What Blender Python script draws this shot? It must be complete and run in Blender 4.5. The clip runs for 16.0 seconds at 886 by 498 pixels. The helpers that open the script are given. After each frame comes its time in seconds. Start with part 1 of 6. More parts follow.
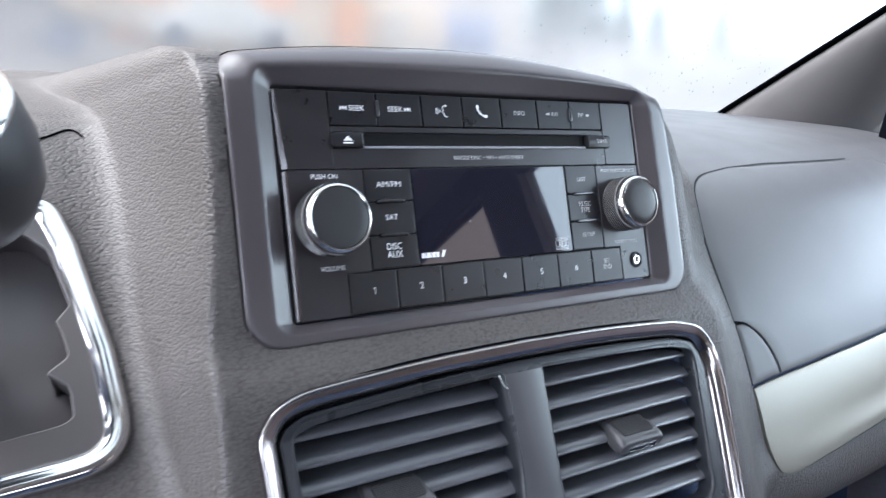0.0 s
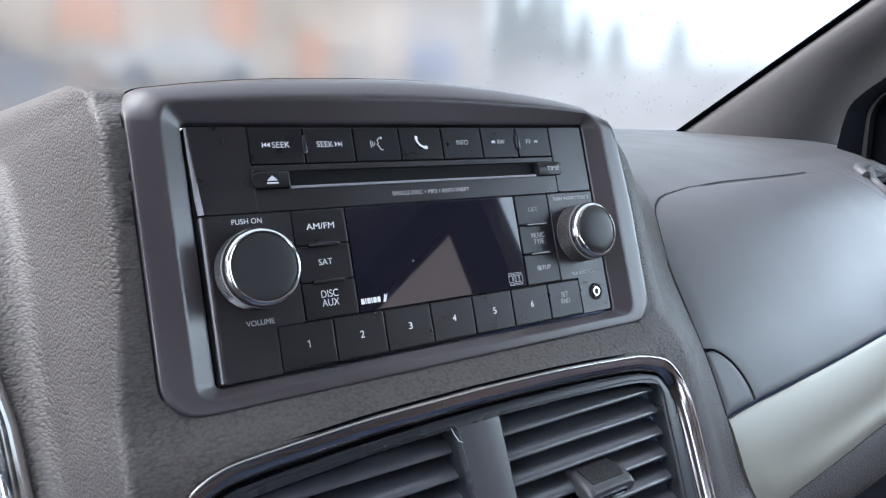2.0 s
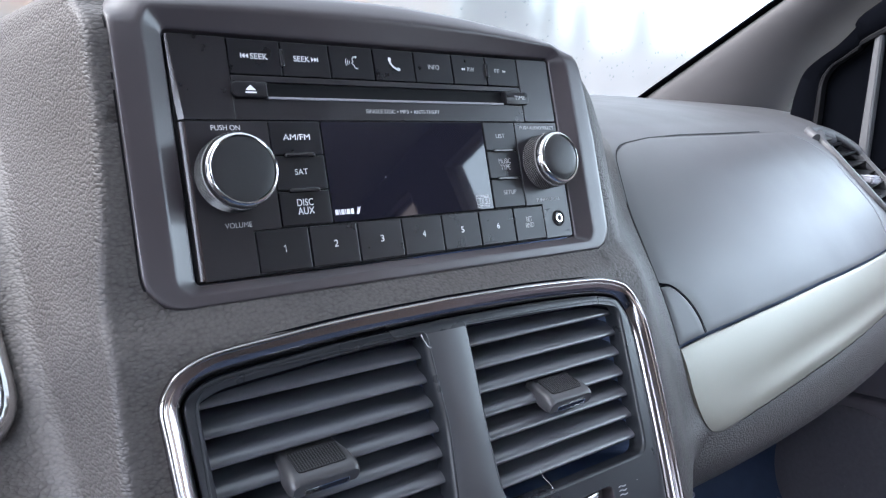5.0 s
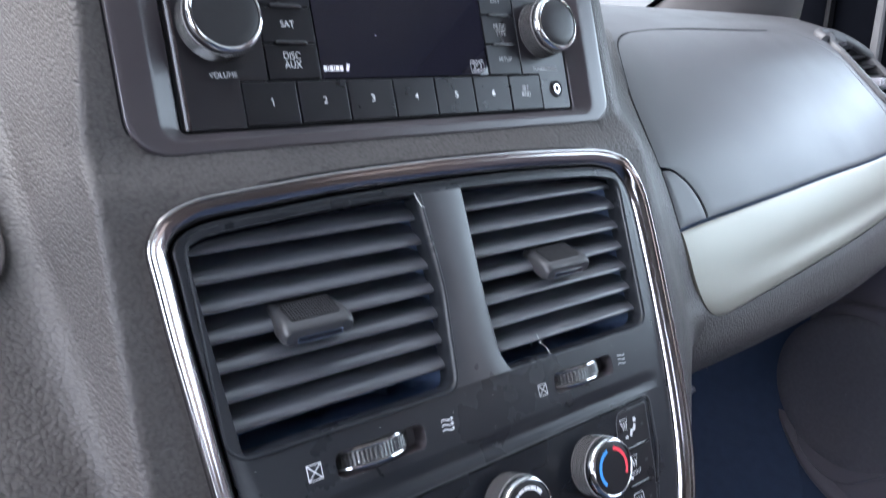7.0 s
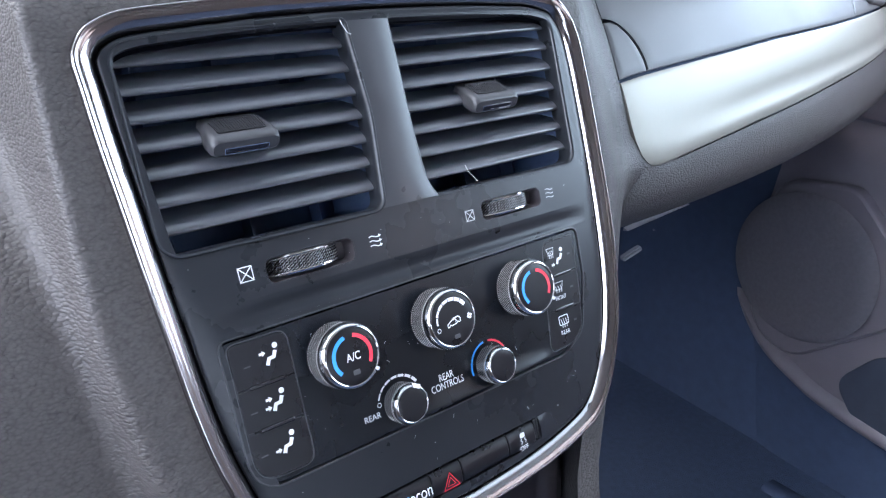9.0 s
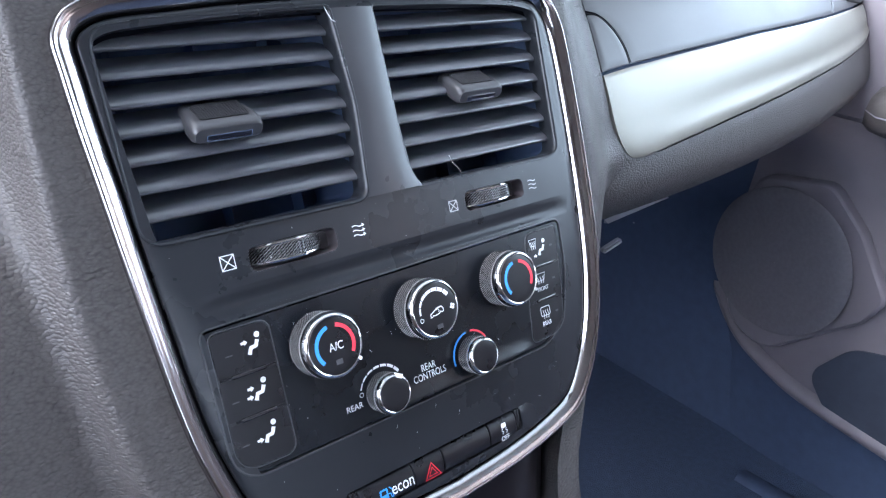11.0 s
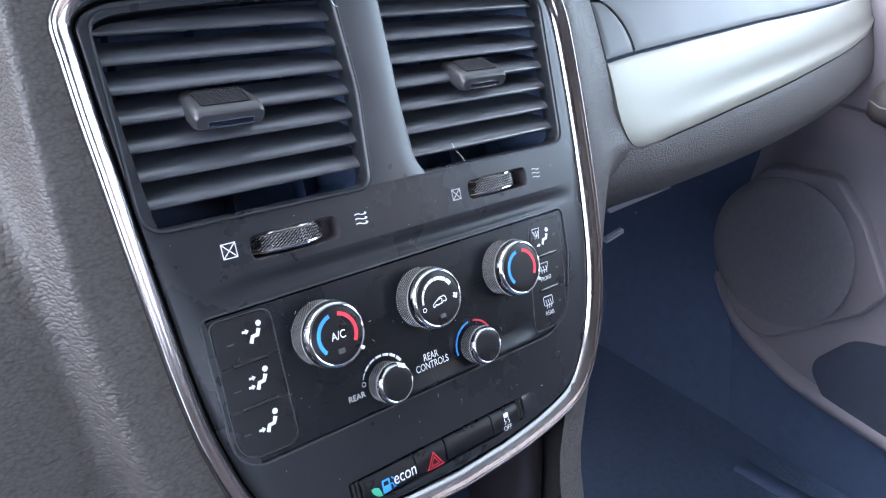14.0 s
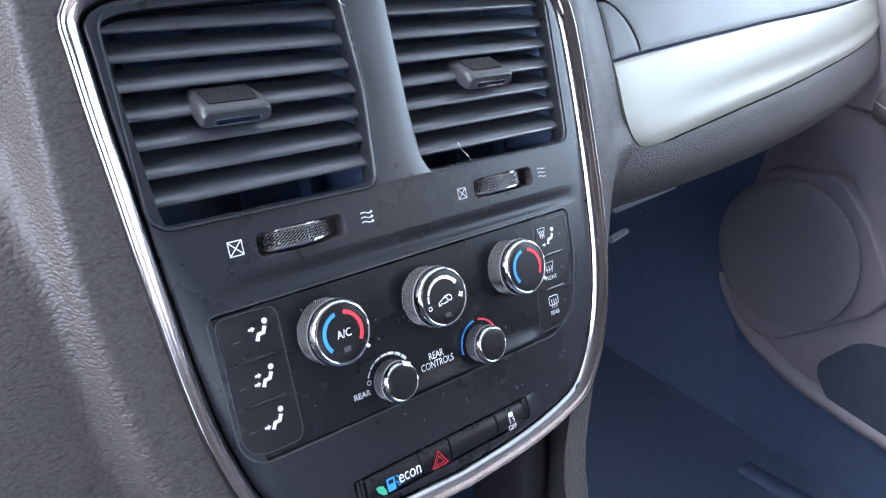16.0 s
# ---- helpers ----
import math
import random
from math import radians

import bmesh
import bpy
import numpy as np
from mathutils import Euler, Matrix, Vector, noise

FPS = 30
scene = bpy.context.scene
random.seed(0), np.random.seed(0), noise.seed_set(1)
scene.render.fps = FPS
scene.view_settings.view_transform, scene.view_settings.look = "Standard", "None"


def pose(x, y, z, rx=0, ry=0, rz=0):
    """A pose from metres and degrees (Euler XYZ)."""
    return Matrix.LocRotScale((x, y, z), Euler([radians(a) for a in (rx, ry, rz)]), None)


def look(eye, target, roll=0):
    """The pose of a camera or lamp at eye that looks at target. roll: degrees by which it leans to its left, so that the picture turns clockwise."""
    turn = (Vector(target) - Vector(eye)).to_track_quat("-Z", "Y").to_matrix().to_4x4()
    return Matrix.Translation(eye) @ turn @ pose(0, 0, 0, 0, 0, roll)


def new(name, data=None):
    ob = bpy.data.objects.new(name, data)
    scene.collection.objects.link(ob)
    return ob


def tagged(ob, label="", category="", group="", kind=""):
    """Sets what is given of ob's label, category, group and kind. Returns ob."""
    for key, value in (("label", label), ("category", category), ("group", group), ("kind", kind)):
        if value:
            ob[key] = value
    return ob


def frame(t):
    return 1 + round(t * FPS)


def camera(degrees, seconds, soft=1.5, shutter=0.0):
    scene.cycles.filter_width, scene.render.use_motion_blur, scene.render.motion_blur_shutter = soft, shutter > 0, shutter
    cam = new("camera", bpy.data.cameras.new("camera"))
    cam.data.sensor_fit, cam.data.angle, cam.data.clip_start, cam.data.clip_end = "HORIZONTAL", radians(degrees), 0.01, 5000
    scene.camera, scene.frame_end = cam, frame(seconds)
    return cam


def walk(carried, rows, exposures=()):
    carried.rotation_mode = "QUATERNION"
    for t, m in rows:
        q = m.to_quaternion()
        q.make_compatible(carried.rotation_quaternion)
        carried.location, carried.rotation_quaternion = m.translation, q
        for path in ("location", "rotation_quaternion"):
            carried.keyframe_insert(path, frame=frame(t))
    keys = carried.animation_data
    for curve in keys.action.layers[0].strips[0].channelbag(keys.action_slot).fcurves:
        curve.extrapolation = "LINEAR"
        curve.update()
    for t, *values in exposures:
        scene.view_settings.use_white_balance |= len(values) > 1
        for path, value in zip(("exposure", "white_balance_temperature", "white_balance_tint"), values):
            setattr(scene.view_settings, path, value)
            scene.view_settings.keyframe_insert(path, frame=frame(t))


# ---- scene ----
cam = camera(61.4, 16.0, soft=1.15, shutter=0.4)
PATH = [
    (0, -0.1006, -0.2759, 1.1972, 75.35, -4.46, -32.51),
    (0.2, -0.0861, -0.2741, 1.1973, 76.24, -4.78, -32.38),
    (0.5, -0.0737, -0.2696, 1.1964, 77.62, -4.02, -32.86),
    (1, -0.0732, -0.2684, 1.1975, 78.17, -3.25, -32.95),
    (1.5, -0.0746, -0.2631, 1.1984, 78.23, -2.90, -33.83),
    (2, -0.0764, -0.2614, 1.1974, 77.60, -2.28, -35.20),
    (2.2, -0.0776, -0.2627, 1.1961, 77.64, -1.45, -35.81),
    (2.5, -0.0776, -0.2561, 1.1815, 76.25, -1.20, -37.07),
    (3, -0.0845, -0.2622, 1.1810, 75.78, -2.44, -38.15),
    (3.5, -0.0855, -0.2659, 1.1809, 76.23, -3.14, -38.49),
    (6, -0.0909, -0.2793, 1.1685, 75.25, -3.96, -37.68),
    (6.5, -0.0897, -0.2801, 1.1660, 74.06, -3.56, -37.65),
    (6.7, -0.0889, -0.2802, 1.1642, 73.31, -3.41, -37.67),
    (7, -0.0861, -0.2820, 1.1420, 71.72, -2.72, -37.67),
    (7.2, -0.0814, -0.2861, 1.1370, 70.34, -2.42, -37.89),
    (7.5, -0.0784, -0.2975, 1.1202, 68.13, -1.99, -38.23),
    (7.8, -0.0785, -0.3044, 1.1162, 66.71, -1.96, -38.15),
    (8, -0.0797, -0.3109, 1.1141, 65.96, -2.18, -38.28),
    (8.5, -0.0824, -0.3180, 1.1153, 64.91, -2.42, -38.37),
    (9, -0.0831, -0.3204, 1.1174, 64.75, -2.64, -38.73),
    (11.5, -0.0847, -0.3186, 1.1163, 63.94, -3.87, -40.14),
    (12, -0.0836, -0.3182, 1.1165, 63.68, -3.94, -40.18),
    (12.5, -0.0843, -0.3188, 1.1173, 63.59, -3.95, -40.17),
    (13, -0.0844, -0.3175, 1.1154, 63.55, -3.90, -40.14),
    (13.5, -0.0836, -0.3176, 1.1159, 63.42, -3.93, -39.98),
    (14, -0.0842, -0.3165, 1.1148, 63.41, -3.93, -39.98),
    (14.5, -0.0844, -0.3166, 1.1151, 63.39, -3.95, -39.90),
    (15, -0.0838, -0.3171, 1.1156, 63.49, -3.90, -39.89),
    (15.5, -0.0842, -0.3164, 1.1136, 63.54, -3.93, -39.84),
    (16, -0.0851, -0.3163, 1.1142, 63.42, -4.02, -39.62),
]
walk(cam, [(t, pose(*row)) for t, *row in PATH], exposures=[(0, 3.60, 5900, 15), (0.5, 3.33, 5900, 15), (2.0, 3.18, 5850, 15), (3.5, 3.44, 5820, 16), (7.0, 3.43, 5800, 16), (9.0, 3.86, 5650, 16), (16.0, 3.87, 5650, 16)])

# world: bright overcast sky
world = bpy.data.worlds.new("sky")
scene.world = world
world.use_nodes = True
wn, wl = world.node_tree.nodes, world.node_tree.links
wn.clear()
w_out, w_bg, w_sky, w_mix = (wn.new(k) for k in ("ShaderNodeOutputWorld", "ShaderNodeBackground", "ShaderNodeTexSky", "ShaderNodeMix"))
w_sky.sky_type, w_sky.sun_disc, w_sky.sun_elevation, w_sky.sun_rotation = "NISHITA", False, radians(40), radians(-54)
w_sky.air_density, w_sky.dust_density = 1.0, 4.0
w_mix.data_type = "RGBA"
w_mix.inputs["Factor"].default_value = 0.72
w_mix.inputs["B"].default_value = (9.2, 9.8, 10.2, 1)
wl.new(w_sky.outputs["Color"], w_mix.inputs["A"])
wl.new(w_mix.outputs["Result"], w_bg.inputs["Color"])
w_bg.inputs["Strength"].default_value = 0.12
wl.new(w_bg.outputs["Background"], w_out.inputs["Surface"])
sun = new("sun", bpy.data.lights.new("sun", "SUN"))
sun.data.energy, sun.data.angle, sun.data.color = 1.5, radians(60), (1.0, 0.95, 0.88)
sun.matrix_world = look((-4.7, 3.4, 4.9), (0, 0, 0))


# ---- materials ----
def mat(name, color, rough=0.5, metal=0.0, vary=0.0, vscale=40, bump=0.0, bscale=900, kind="noise", stretch=(1, 1, 1), spec=0.5, rvary=0.0, coat=0.0):
    """Principled surface with colour, gloss and relief varied at world size."""
    m = bpy.data.materials.new(name)
    m.use_nodes = True
    n, l = m.node_tree.nodes, m.node_tree.links
    b = n["Principled BSDF"]
    b.inputs["Base Color"].default_value = (*color, 1)
    b.inputs["Roughness"].default_value = rough
    b.inputs["Metallic"].default_value = metal
    b.inputs["Specular IOR Level"].default_value = spec
    b.inputs["Coat Weight"].default_value = coat
    geo, mp = n.new("ShaderNodeNewGeometry"), n.new("ShaderNodeMapping")
    mp.inputs["Scale"].default_value = stretch
    l.new(geo.outputs["Position"], mp.inputs["Vector"])
    if vary or rvary:
        t = n.new("ShaderNodeTexNoise")
        t.inputs["Scale"].default_value, t.inputs["Detail"].default_value = vscale, 6
        l.new(mp.outputs["Vector"], t.inputs["Vector"])
        if vary:
            mix = n.new("ShaderNodeMix")
            mix.data_type = "RGBA"
            mix.inputs["A"].default_value = (*[c * (1 - vary) for c in color], 1)
            mix.inputs["B"].default_value = (*[min(1, c * (1 + vary)) for c in color], 1)
            l.new(t.outputs["Fac"], mix.inputs["Factor"])
            l.new(mix.outputs["Result"], b.inputs["Base Color"])
        if rvary:
            r = n.new("ShaderNodeMapRange")
            r.inputs["From Min"].default_value, r.inputs["From Max"].default_value = 0.3, 0.7
            r.inputs["To Min"].default_value, r.inputs["To Max"].default_value = max(0, rough - rvary), rough + rvary
            l.new(t.outputs["Fac"], r.inputs["Value"])
            l.new(r.outputs["Result"], b.inputs["Roughness"])
    if bump:
        bp = n.new("ShaderNodeBump")
        bp.inputs["Strength"].default_value, bp.inputs["Distance"].default_value = 1.0, bump
        if kind == "leather":
            # rounded pebbles of uneven size, divided by soft creases
            warp, add, vor, fine, dome, mul = (n.new(k) for k in ("ShaderNodeTexNoise", "ShaderNodeMix", "ShaderNodeTexVoronoi", "ShaderNodeTexNoise", "ShaderNodeMath", "ShaderNodeMath"))
            warp.inputs["Scale"].default_value = bscale * 0.5
            add.data_type, add.blend_type, add.inputs["Factor"].default_value = "RGBA", "ADD", 0.8 / bscale
            l.new(mp.outputs["Vector"], warp.inputs["Vector"])
            l.new(mp.outputs["Vector"], add.inputs["A"])
            l.new(warp.outputs["Color"], add.inputs["B"])
            vor.feature, vor.inputs["Scale"].default_value, vor.inputs["Smoothness"].default_value = "SMOOTH_F1", bscale, 0.06
            l.new(add.outputs["Result"], vor.inputs["Vector"])
            dome.operation, dome.inputs[1].default_value = "POWER", 1.6
            l.new(vor.outputs["Distance"], dome.inputs[0])
            bp.invert = True
            fine.inputs["Scale"].default_value, fine.inputs["Detail"].default_value = bscale * 0.5, 1
            l.new(mp.outputs["Vector"], fine.inputs["Vector"])
            mul.operation, mul.inputs[1].default_value = "MULTIPLY_ADD", 0.45
            l.new(fine.outputs["Fac"], mul.inputs[0])
            l.new(dome.outputs["Value"], mul.inputs[2])
            l.new(mul.outputs["Value"], bp.inputs["Height"])
            # creases get a darker colour that paints in the grain's shade
            line, dark = n.new("ShaderNodeMapRange"), n.new("ShaderNodeMix")
            line.inputs["From Min"].default_value, line.inputs["From Max"].default_value = 1.1, 0.3
            line.inputs["To Min"].default_value, line.inputs["To Max"].default_value = 0.62, 1.0
            dark.data_type, dark.blend_type, dark.inputs["Factor"].default_value = "RGBA", "MULTIPLY", 1.0
            l.new(mul.outputs["Value"], line.inputs["Value"])
            if vary:
                l.new(mix.outputs["Result"], dark.inputs["A"])
            else:
                dark.inputs["A"].default_value = (*color, 1)
            l.new(line.outputs["Result"], dark.inputs["B"])
            l.new(dark.outputs["Result"], b.inputs["Base Color"])
        else:
            t2 = n.new("ShaderNodeTexNoise")
            t2.inputs["Scale"].default_value, t2.inputs["Detail"].default_value = bscale, 4
            l.new(mp.outputs["Vector"], t2.inputs["Vector"])
            l.new(t2.outputs["Fac"], bp.inputs["Height"])
        l.new(bp.outputs["Normal"], b.inputs["Normal"])
    return m


leather = mat("grained_vinyl", (0.060, 0.0550, 0.0535), 0.45, vary=0.10, vscale=25, bump=0.00033, bscale=1000, kind="leather", stretch=(0.60, 0.60, 1.0), rvary=0.04, spec=0.27)
pillar_vinyl = mat("pillar_vinyl", (0.040, 0.038, 0.040), 0.55, vary=0.12, vscale=18, bump=0.00005, bscale=1300)
pad_vinyl = mat("pad_vinyl", (0.052, 0.052, 0.056), 0.49, vary=0.06, vscale=20, bump=0.00004, bscale=1500, rvary=0.03, spec=0.48)
door_vinyl = mat("door_plastic", (0.116, 0.105, 0.120), 0.6, vary=0.12, vscale=18, bump=0.00008, bscale=1300)
bezel_plastic = mat("bezel_plastic", (0.034, 0.0290, 0.0320), 0.33, vary=0.08, vscale=30, bump=0.00002, bscale=2500, rvary=0.05, spec=0.62)
radio_black = mat("radio_black", (0.0095, 0.0085, 0.0103), 0.32, vary=0.15, vscale=60, bump=0.000008, bscale=5000, rvary=0.06, spec=0.48)
button_black = mat("button_black", (0.0060, 0.0058, 0.0074), 0.31, vary=0.15, vscale=90, bump=0.000008, bscale=5000, rvary=0.05, spec=0.36)
pocket_dark = mat("pocket_shade", (0.030, 0.036, 0.052), 0.6, vary=0.2, vscale=60, spec=0.2)
# brownish colour paints the warm reflection on the radio's slanting edge
chamfer_reflection = mat("chamfer_reflection", (0.030, 0.022, 0.022), 0.22, vary=0.1, vscale=80, spec=0.6)
rib_gloss = mat("rib_gloss", (0.012, 0.012, 0.014), 0.16, vary=0.1, vscale=300, spec=0.75)
panel_black = mat("panel_black", (0.0050, 0.0060, 0.0082), 0.27, vary=0.2, vscale=35, bump=0.000008, bscale=3500, rvary=0.05, spec=0.31)
slat_black = mat("slat_black", (0.050, 0.052, 0.060), 0.30, vary=0.12, vscale=60, spec=0.9)
vent_satin = mat("vent_satin", (0.0115, 0.0128, 0.0158), 0.29, vary=0.2, vscale=35, bump=0.000008, bscale=3500, rvary=0.05, spec=0.36)
# paler than vent_satin; on the rims it paints their highlight
bar_satin = mat("bar_satin", (0.031, 0.032, 0.036), 0.32, vary=0.25, vscale=45, bump=0.000008, bscale=3500, rvary=0.06)
wheel_black = mat("wheel_black", (0.034, 0.034, 0.037), 0.36, vary=0.15, vscale=120)
# blue lift in the colour paints veiling haze into the vent gaps
duct_haze_blue = mat("duct_hazed_plastic", (0.095, 0.130, 0.215), 0.6, vary=0.2, vscale=60, spec=0.2)
# bluish lift paints veiling haze into the dark plastic
dark_void = mat("hazed_dark_plastic", (0.042, 0.060, 0.105), 0.7, vary=0.2, vscale=60, spec=0.15)
frame_black = mat("frame_black", (0.0024, 0.0027, 0.0038), 0.9, vary=0.2, vscale=60, spec=0.0)
slot_black = mat("slot_black", (0.006, 0.006, 0.007), 0.6, vary=0.2, vscale=60, spec=0.12)
rubber = mat("soft_rubber", (0.011, 0.011, 0.0125), 0.45, vary=0.15, vscale=120, bump=0.00006, bscale=2200, spec=0.4)
grip_black = mat("grip_black", (0.022, 0.022, 0.024), 0.22, vary=0.15, vscale=120, spec=0.7)
chrome = mat("chrome", (0.70, 0.69, 0.69), 0.11, metal=1.0, vary=0.06, vscale=150, rvary=0.04)
chrome_worn = mat("hazy_chrome", (0.46, 0.46, 0.48), 0.17, metal=1.0, vary=0.06, vscale=40, rvary=0.03)
silver = mat("satin_silver", (0.192, 0.185, 0.156), 0.42, metal=0.3, vary=0.03, vscale=14, bump=0.000004, bscale=4000, rvary=0.03)
display_glass = mat("display_glass", (0.006, 0.006, 0.010), 0.03, vary=0.1, vscale=60, spec=0.6, rvary=0.01)
white_ink = mat("white_ink", (0.70, 0.70, 0.72), 0.6, vary=0.06, vscale=800)
grey_ink = mat("grey_ink", (0.42, 0.42, 0.43), 0.6, vary=0.06, vscale=800)
dim_ink = mat("dim_ink", (0.05, 0.05, 0.055), 0.6, vary=0.1, vscale=800)
blue_ink = mat("blue_ink", (0.05, 0.28, 0.70), 0.5, vary=0.06, vscale=800)
red_ink = mat("red_ink", (0.72, 0.035, 0.06), 0.5, vary=0.06, vscale=800)
green_ink = mat("green_ink", (0.06, 0.36, 0.22), 0.5, vary=0.06, vscale=800)
edge_glint = mat("edge_plastic", (0.22, 0.22, 0.245), 0.35, vary=0.1, vscale=300)
speaker_cloth = mat("speaker_grille", (0.095, 0.090, 0.102), 0.8, vary=0.2, vscale=200, bump=0.0002, bscale=700)
dark_trim = mat("cabin_trim", (0.15, 0.125, 0.115), 0.8, vary=0.2, vscale=20, spec=0.2)
# the carpet's blue is footwell haze put into its colour
carpet = mat("carpet", (0.034, 0.054, 0.100), 0.95, vary=0.35, vscale=120, bump=0.001, bscale=500)
headliner = mat("headliner", (0.56, 0.54, 0.50), 0.9, vary=0.05, vscale=30, bump=0.0002, bscale=700)
asphalt = mat("asphalt", (0.16, 0.135, 0.12), 0.85, vary=0.3, vscale=1.2, bump=0.004, bscale=60)
facade = mat("facade_stone", (0.78, 0.56, 0.42), 0.9, vary=0.35, vscale=0.7, bump=0.01, bscale=12)
facade_orange = mat("facade_brick", (0.85, 0.40, 0.22), 0.9, vary=0.15, vscale=1.3, bump=0.01, bscale=12)
pale_wall = mat("pale_wall", (0.60, 0.50, 0.42), 0.9, vary=0.06, vscale=0.5)
dirt = mat("dried_dirt", (0.16, 0.13, 0.11), 0.95, vary=0.3, vscale=500)
# pale colour paints distance haze into the conifers
hazed_foliage = mat("hazed_needles", (0.36, 0.41, 0.39), 0.9, vary=0.4, vscale=3)
car_paint = mat("car_paint", (0.16, 0.135, 0.12), 0.5, vary=0.1, vscale=2)
car_white = mat("car_white", (0.74, 0.66, 0.60), 0.5, vary=0.05, vscale=2)
car_blue = mat("car_blue", (0.08, 0.2, 0.5), 0.4, vary=0.1, vscale=2)
window_grey = mat("window_bar_grey", (0.062, 0.062, 0.066), 0.5, vary=0.1, vscale=60)
gate_grey = mat("gate_plastic", (0.040, 0.036, 0.037), 0.42, vary=0.1, vscale=40, bump=0.00002, bscale=2000, rvary=0.05)
lint = mat("lint", (0.7, 0.7, 0.7), 0.9, vary=0.1, vscale=500)

# dried stains dull the chrome's foot; a blue-white sky reflection is painted in there
cw = chrome_worn.node_tree
cwn, cwl, cwb = cw.nodes, cw.links, cw.nodes["Principled BSDF"]
w_geo, w_sep, w_low, w_noise, w_mul, w_rough, w_col = (cwn.new(k) for k in ("ShaderNodeNewGeometry", "ShaderNodeSeparateXYZ", "ShaderNodeMapRange", "ShaderNodeTexNoise", "ShaderNodeMath", "ShaderNodeMapRange", "ShaderNodeMix"))
w_low.inputs["From Min"].default_value, w_low.inputs["From Max"].default_value = 0.912, 0.886
w_noise.inputs["Scale"].default_value, w_noise.inputs["Detail"].default_value = 1500, 6
w_mul.operation, w_mul.use_clamp = "MULTIPLY", True
w_rough.inputs["To Min"].default_value, w_rough.inputs["To Max"].default_value = 0.15, 0.36
w_col.data_type = "RGBA"
w_col.inputs["A"].default_value, w_col.inputs["B"].default_value = (0.37, 0.35, 0.352, 1), (0.47, 0.50, 0.55, 1)
cwl.new(w_geo.outputs["Position"], w_sep.inputs["Vector"])
cwl.new(w_geo.outputs["Position"], w_noise.inputs["Vector"])
cwl.new(w_sep.outputs["Z"], w_low.inputs["Value"])
cwl.new(w_low.outputs["Result"], w_mul.inputs[0])
w_spot = cwn.new("ShaderNodeMapRange")
w_spot.inputs["From Min"].default_value, w_spot.inputs["From Max"].default_value = 0.35, 1.05
cwl.new(w_noise.outputs["Fac"], w_spot.inputs["Value"])
cwl.new(w_spot.outputs["Result"], w_mul.inputs[1])
cwl.new(w_mul.outputs["Value"], w_rough.inputs["Value"])
cwl.new(w_mul.outputs["Value"], w_col.inputs["Factor"])
cwl.new(w_rough.outputs["Result"], cwb.inputs["Roughness"])
cwl.new(w_col.outputs["Result"], cwb.inputs["Base Color"])

# near-black valleys and pale tips paint shade and glints into the knurl
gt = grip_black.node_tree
tip, tip_map, tip_glint_mix = (gt.nodes.new(k) for k in ("ShaderNodeNewGeometry", "ShaderNodeMapRange", "ShaderNodeMix"))
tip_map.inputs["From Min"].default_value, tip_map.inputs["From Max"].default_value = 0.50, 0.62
tip_glint_mix.data_type = "RGBA"
tip_glint_mix.inputs["A"].default_value, tip_glint_mix.inputs["B"].default_value = (0.010, 0.010, 0.011, 1), (0.30, 0.29, 0.29, 1)
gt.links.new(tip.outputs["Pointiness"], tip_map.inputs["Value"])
gt.links.new(tip_map.outputs["Result"], tip_glint_mix.inputs["Factor"])
gt.links.new(tip_glint_mix.outputs["Result"], gt.nodes["Principled BSDF"].inputs["Base Color"])

# misted pane; a dark tint dims the view, a white veil paints haze
glass = bpy.data.materials.new("misted_hazed_glass")
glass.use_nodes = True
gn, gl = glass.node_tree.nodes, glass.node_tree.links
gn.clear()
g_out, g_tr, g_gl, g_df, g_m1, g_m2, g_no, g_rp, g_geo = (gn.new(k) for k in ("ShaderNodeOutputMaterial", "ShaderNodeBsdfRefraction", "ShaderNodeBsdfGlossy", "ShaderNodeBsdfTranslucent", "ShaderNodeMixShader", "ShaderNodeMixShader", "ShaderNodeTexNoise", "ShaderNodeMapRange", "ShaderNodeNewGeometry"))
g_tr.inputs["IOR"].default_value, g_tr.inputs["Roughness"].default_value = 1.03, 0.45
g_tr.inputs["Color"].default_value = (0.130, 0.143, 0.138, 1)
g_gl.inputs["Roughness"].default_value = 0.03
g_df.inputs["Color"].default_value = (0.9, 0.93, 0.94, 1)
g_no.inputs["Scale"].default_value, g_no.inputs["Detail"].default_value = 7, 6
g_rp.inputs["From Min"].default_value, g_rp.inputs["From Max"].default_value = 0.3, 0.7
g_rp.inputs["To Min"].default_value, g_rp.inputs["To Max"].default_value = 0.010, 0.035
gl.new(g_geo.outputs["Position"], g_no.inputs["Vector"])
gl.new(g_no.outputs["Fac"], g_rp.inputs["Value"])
# veil thickens to the right, painting haze over the view there
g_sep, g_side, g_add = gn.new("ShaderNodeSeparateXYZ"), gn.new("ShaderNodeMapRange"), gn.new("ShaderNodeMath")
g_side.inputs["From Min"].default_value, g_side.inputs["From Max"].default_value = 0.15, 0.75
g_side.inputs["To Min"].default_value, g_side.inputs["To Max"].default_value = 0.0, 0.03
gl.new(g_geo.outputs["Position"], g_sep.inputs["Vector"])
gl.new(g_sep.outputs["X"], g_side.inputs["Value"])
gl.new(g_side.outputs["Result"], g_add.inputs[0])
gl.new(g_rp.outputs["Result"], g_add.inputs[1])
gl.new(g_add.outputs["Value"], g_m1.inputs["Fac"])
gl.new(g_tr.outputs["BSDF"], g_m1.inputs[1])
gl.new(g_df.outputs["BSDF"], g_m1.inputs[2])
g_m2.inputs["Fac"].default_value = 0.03
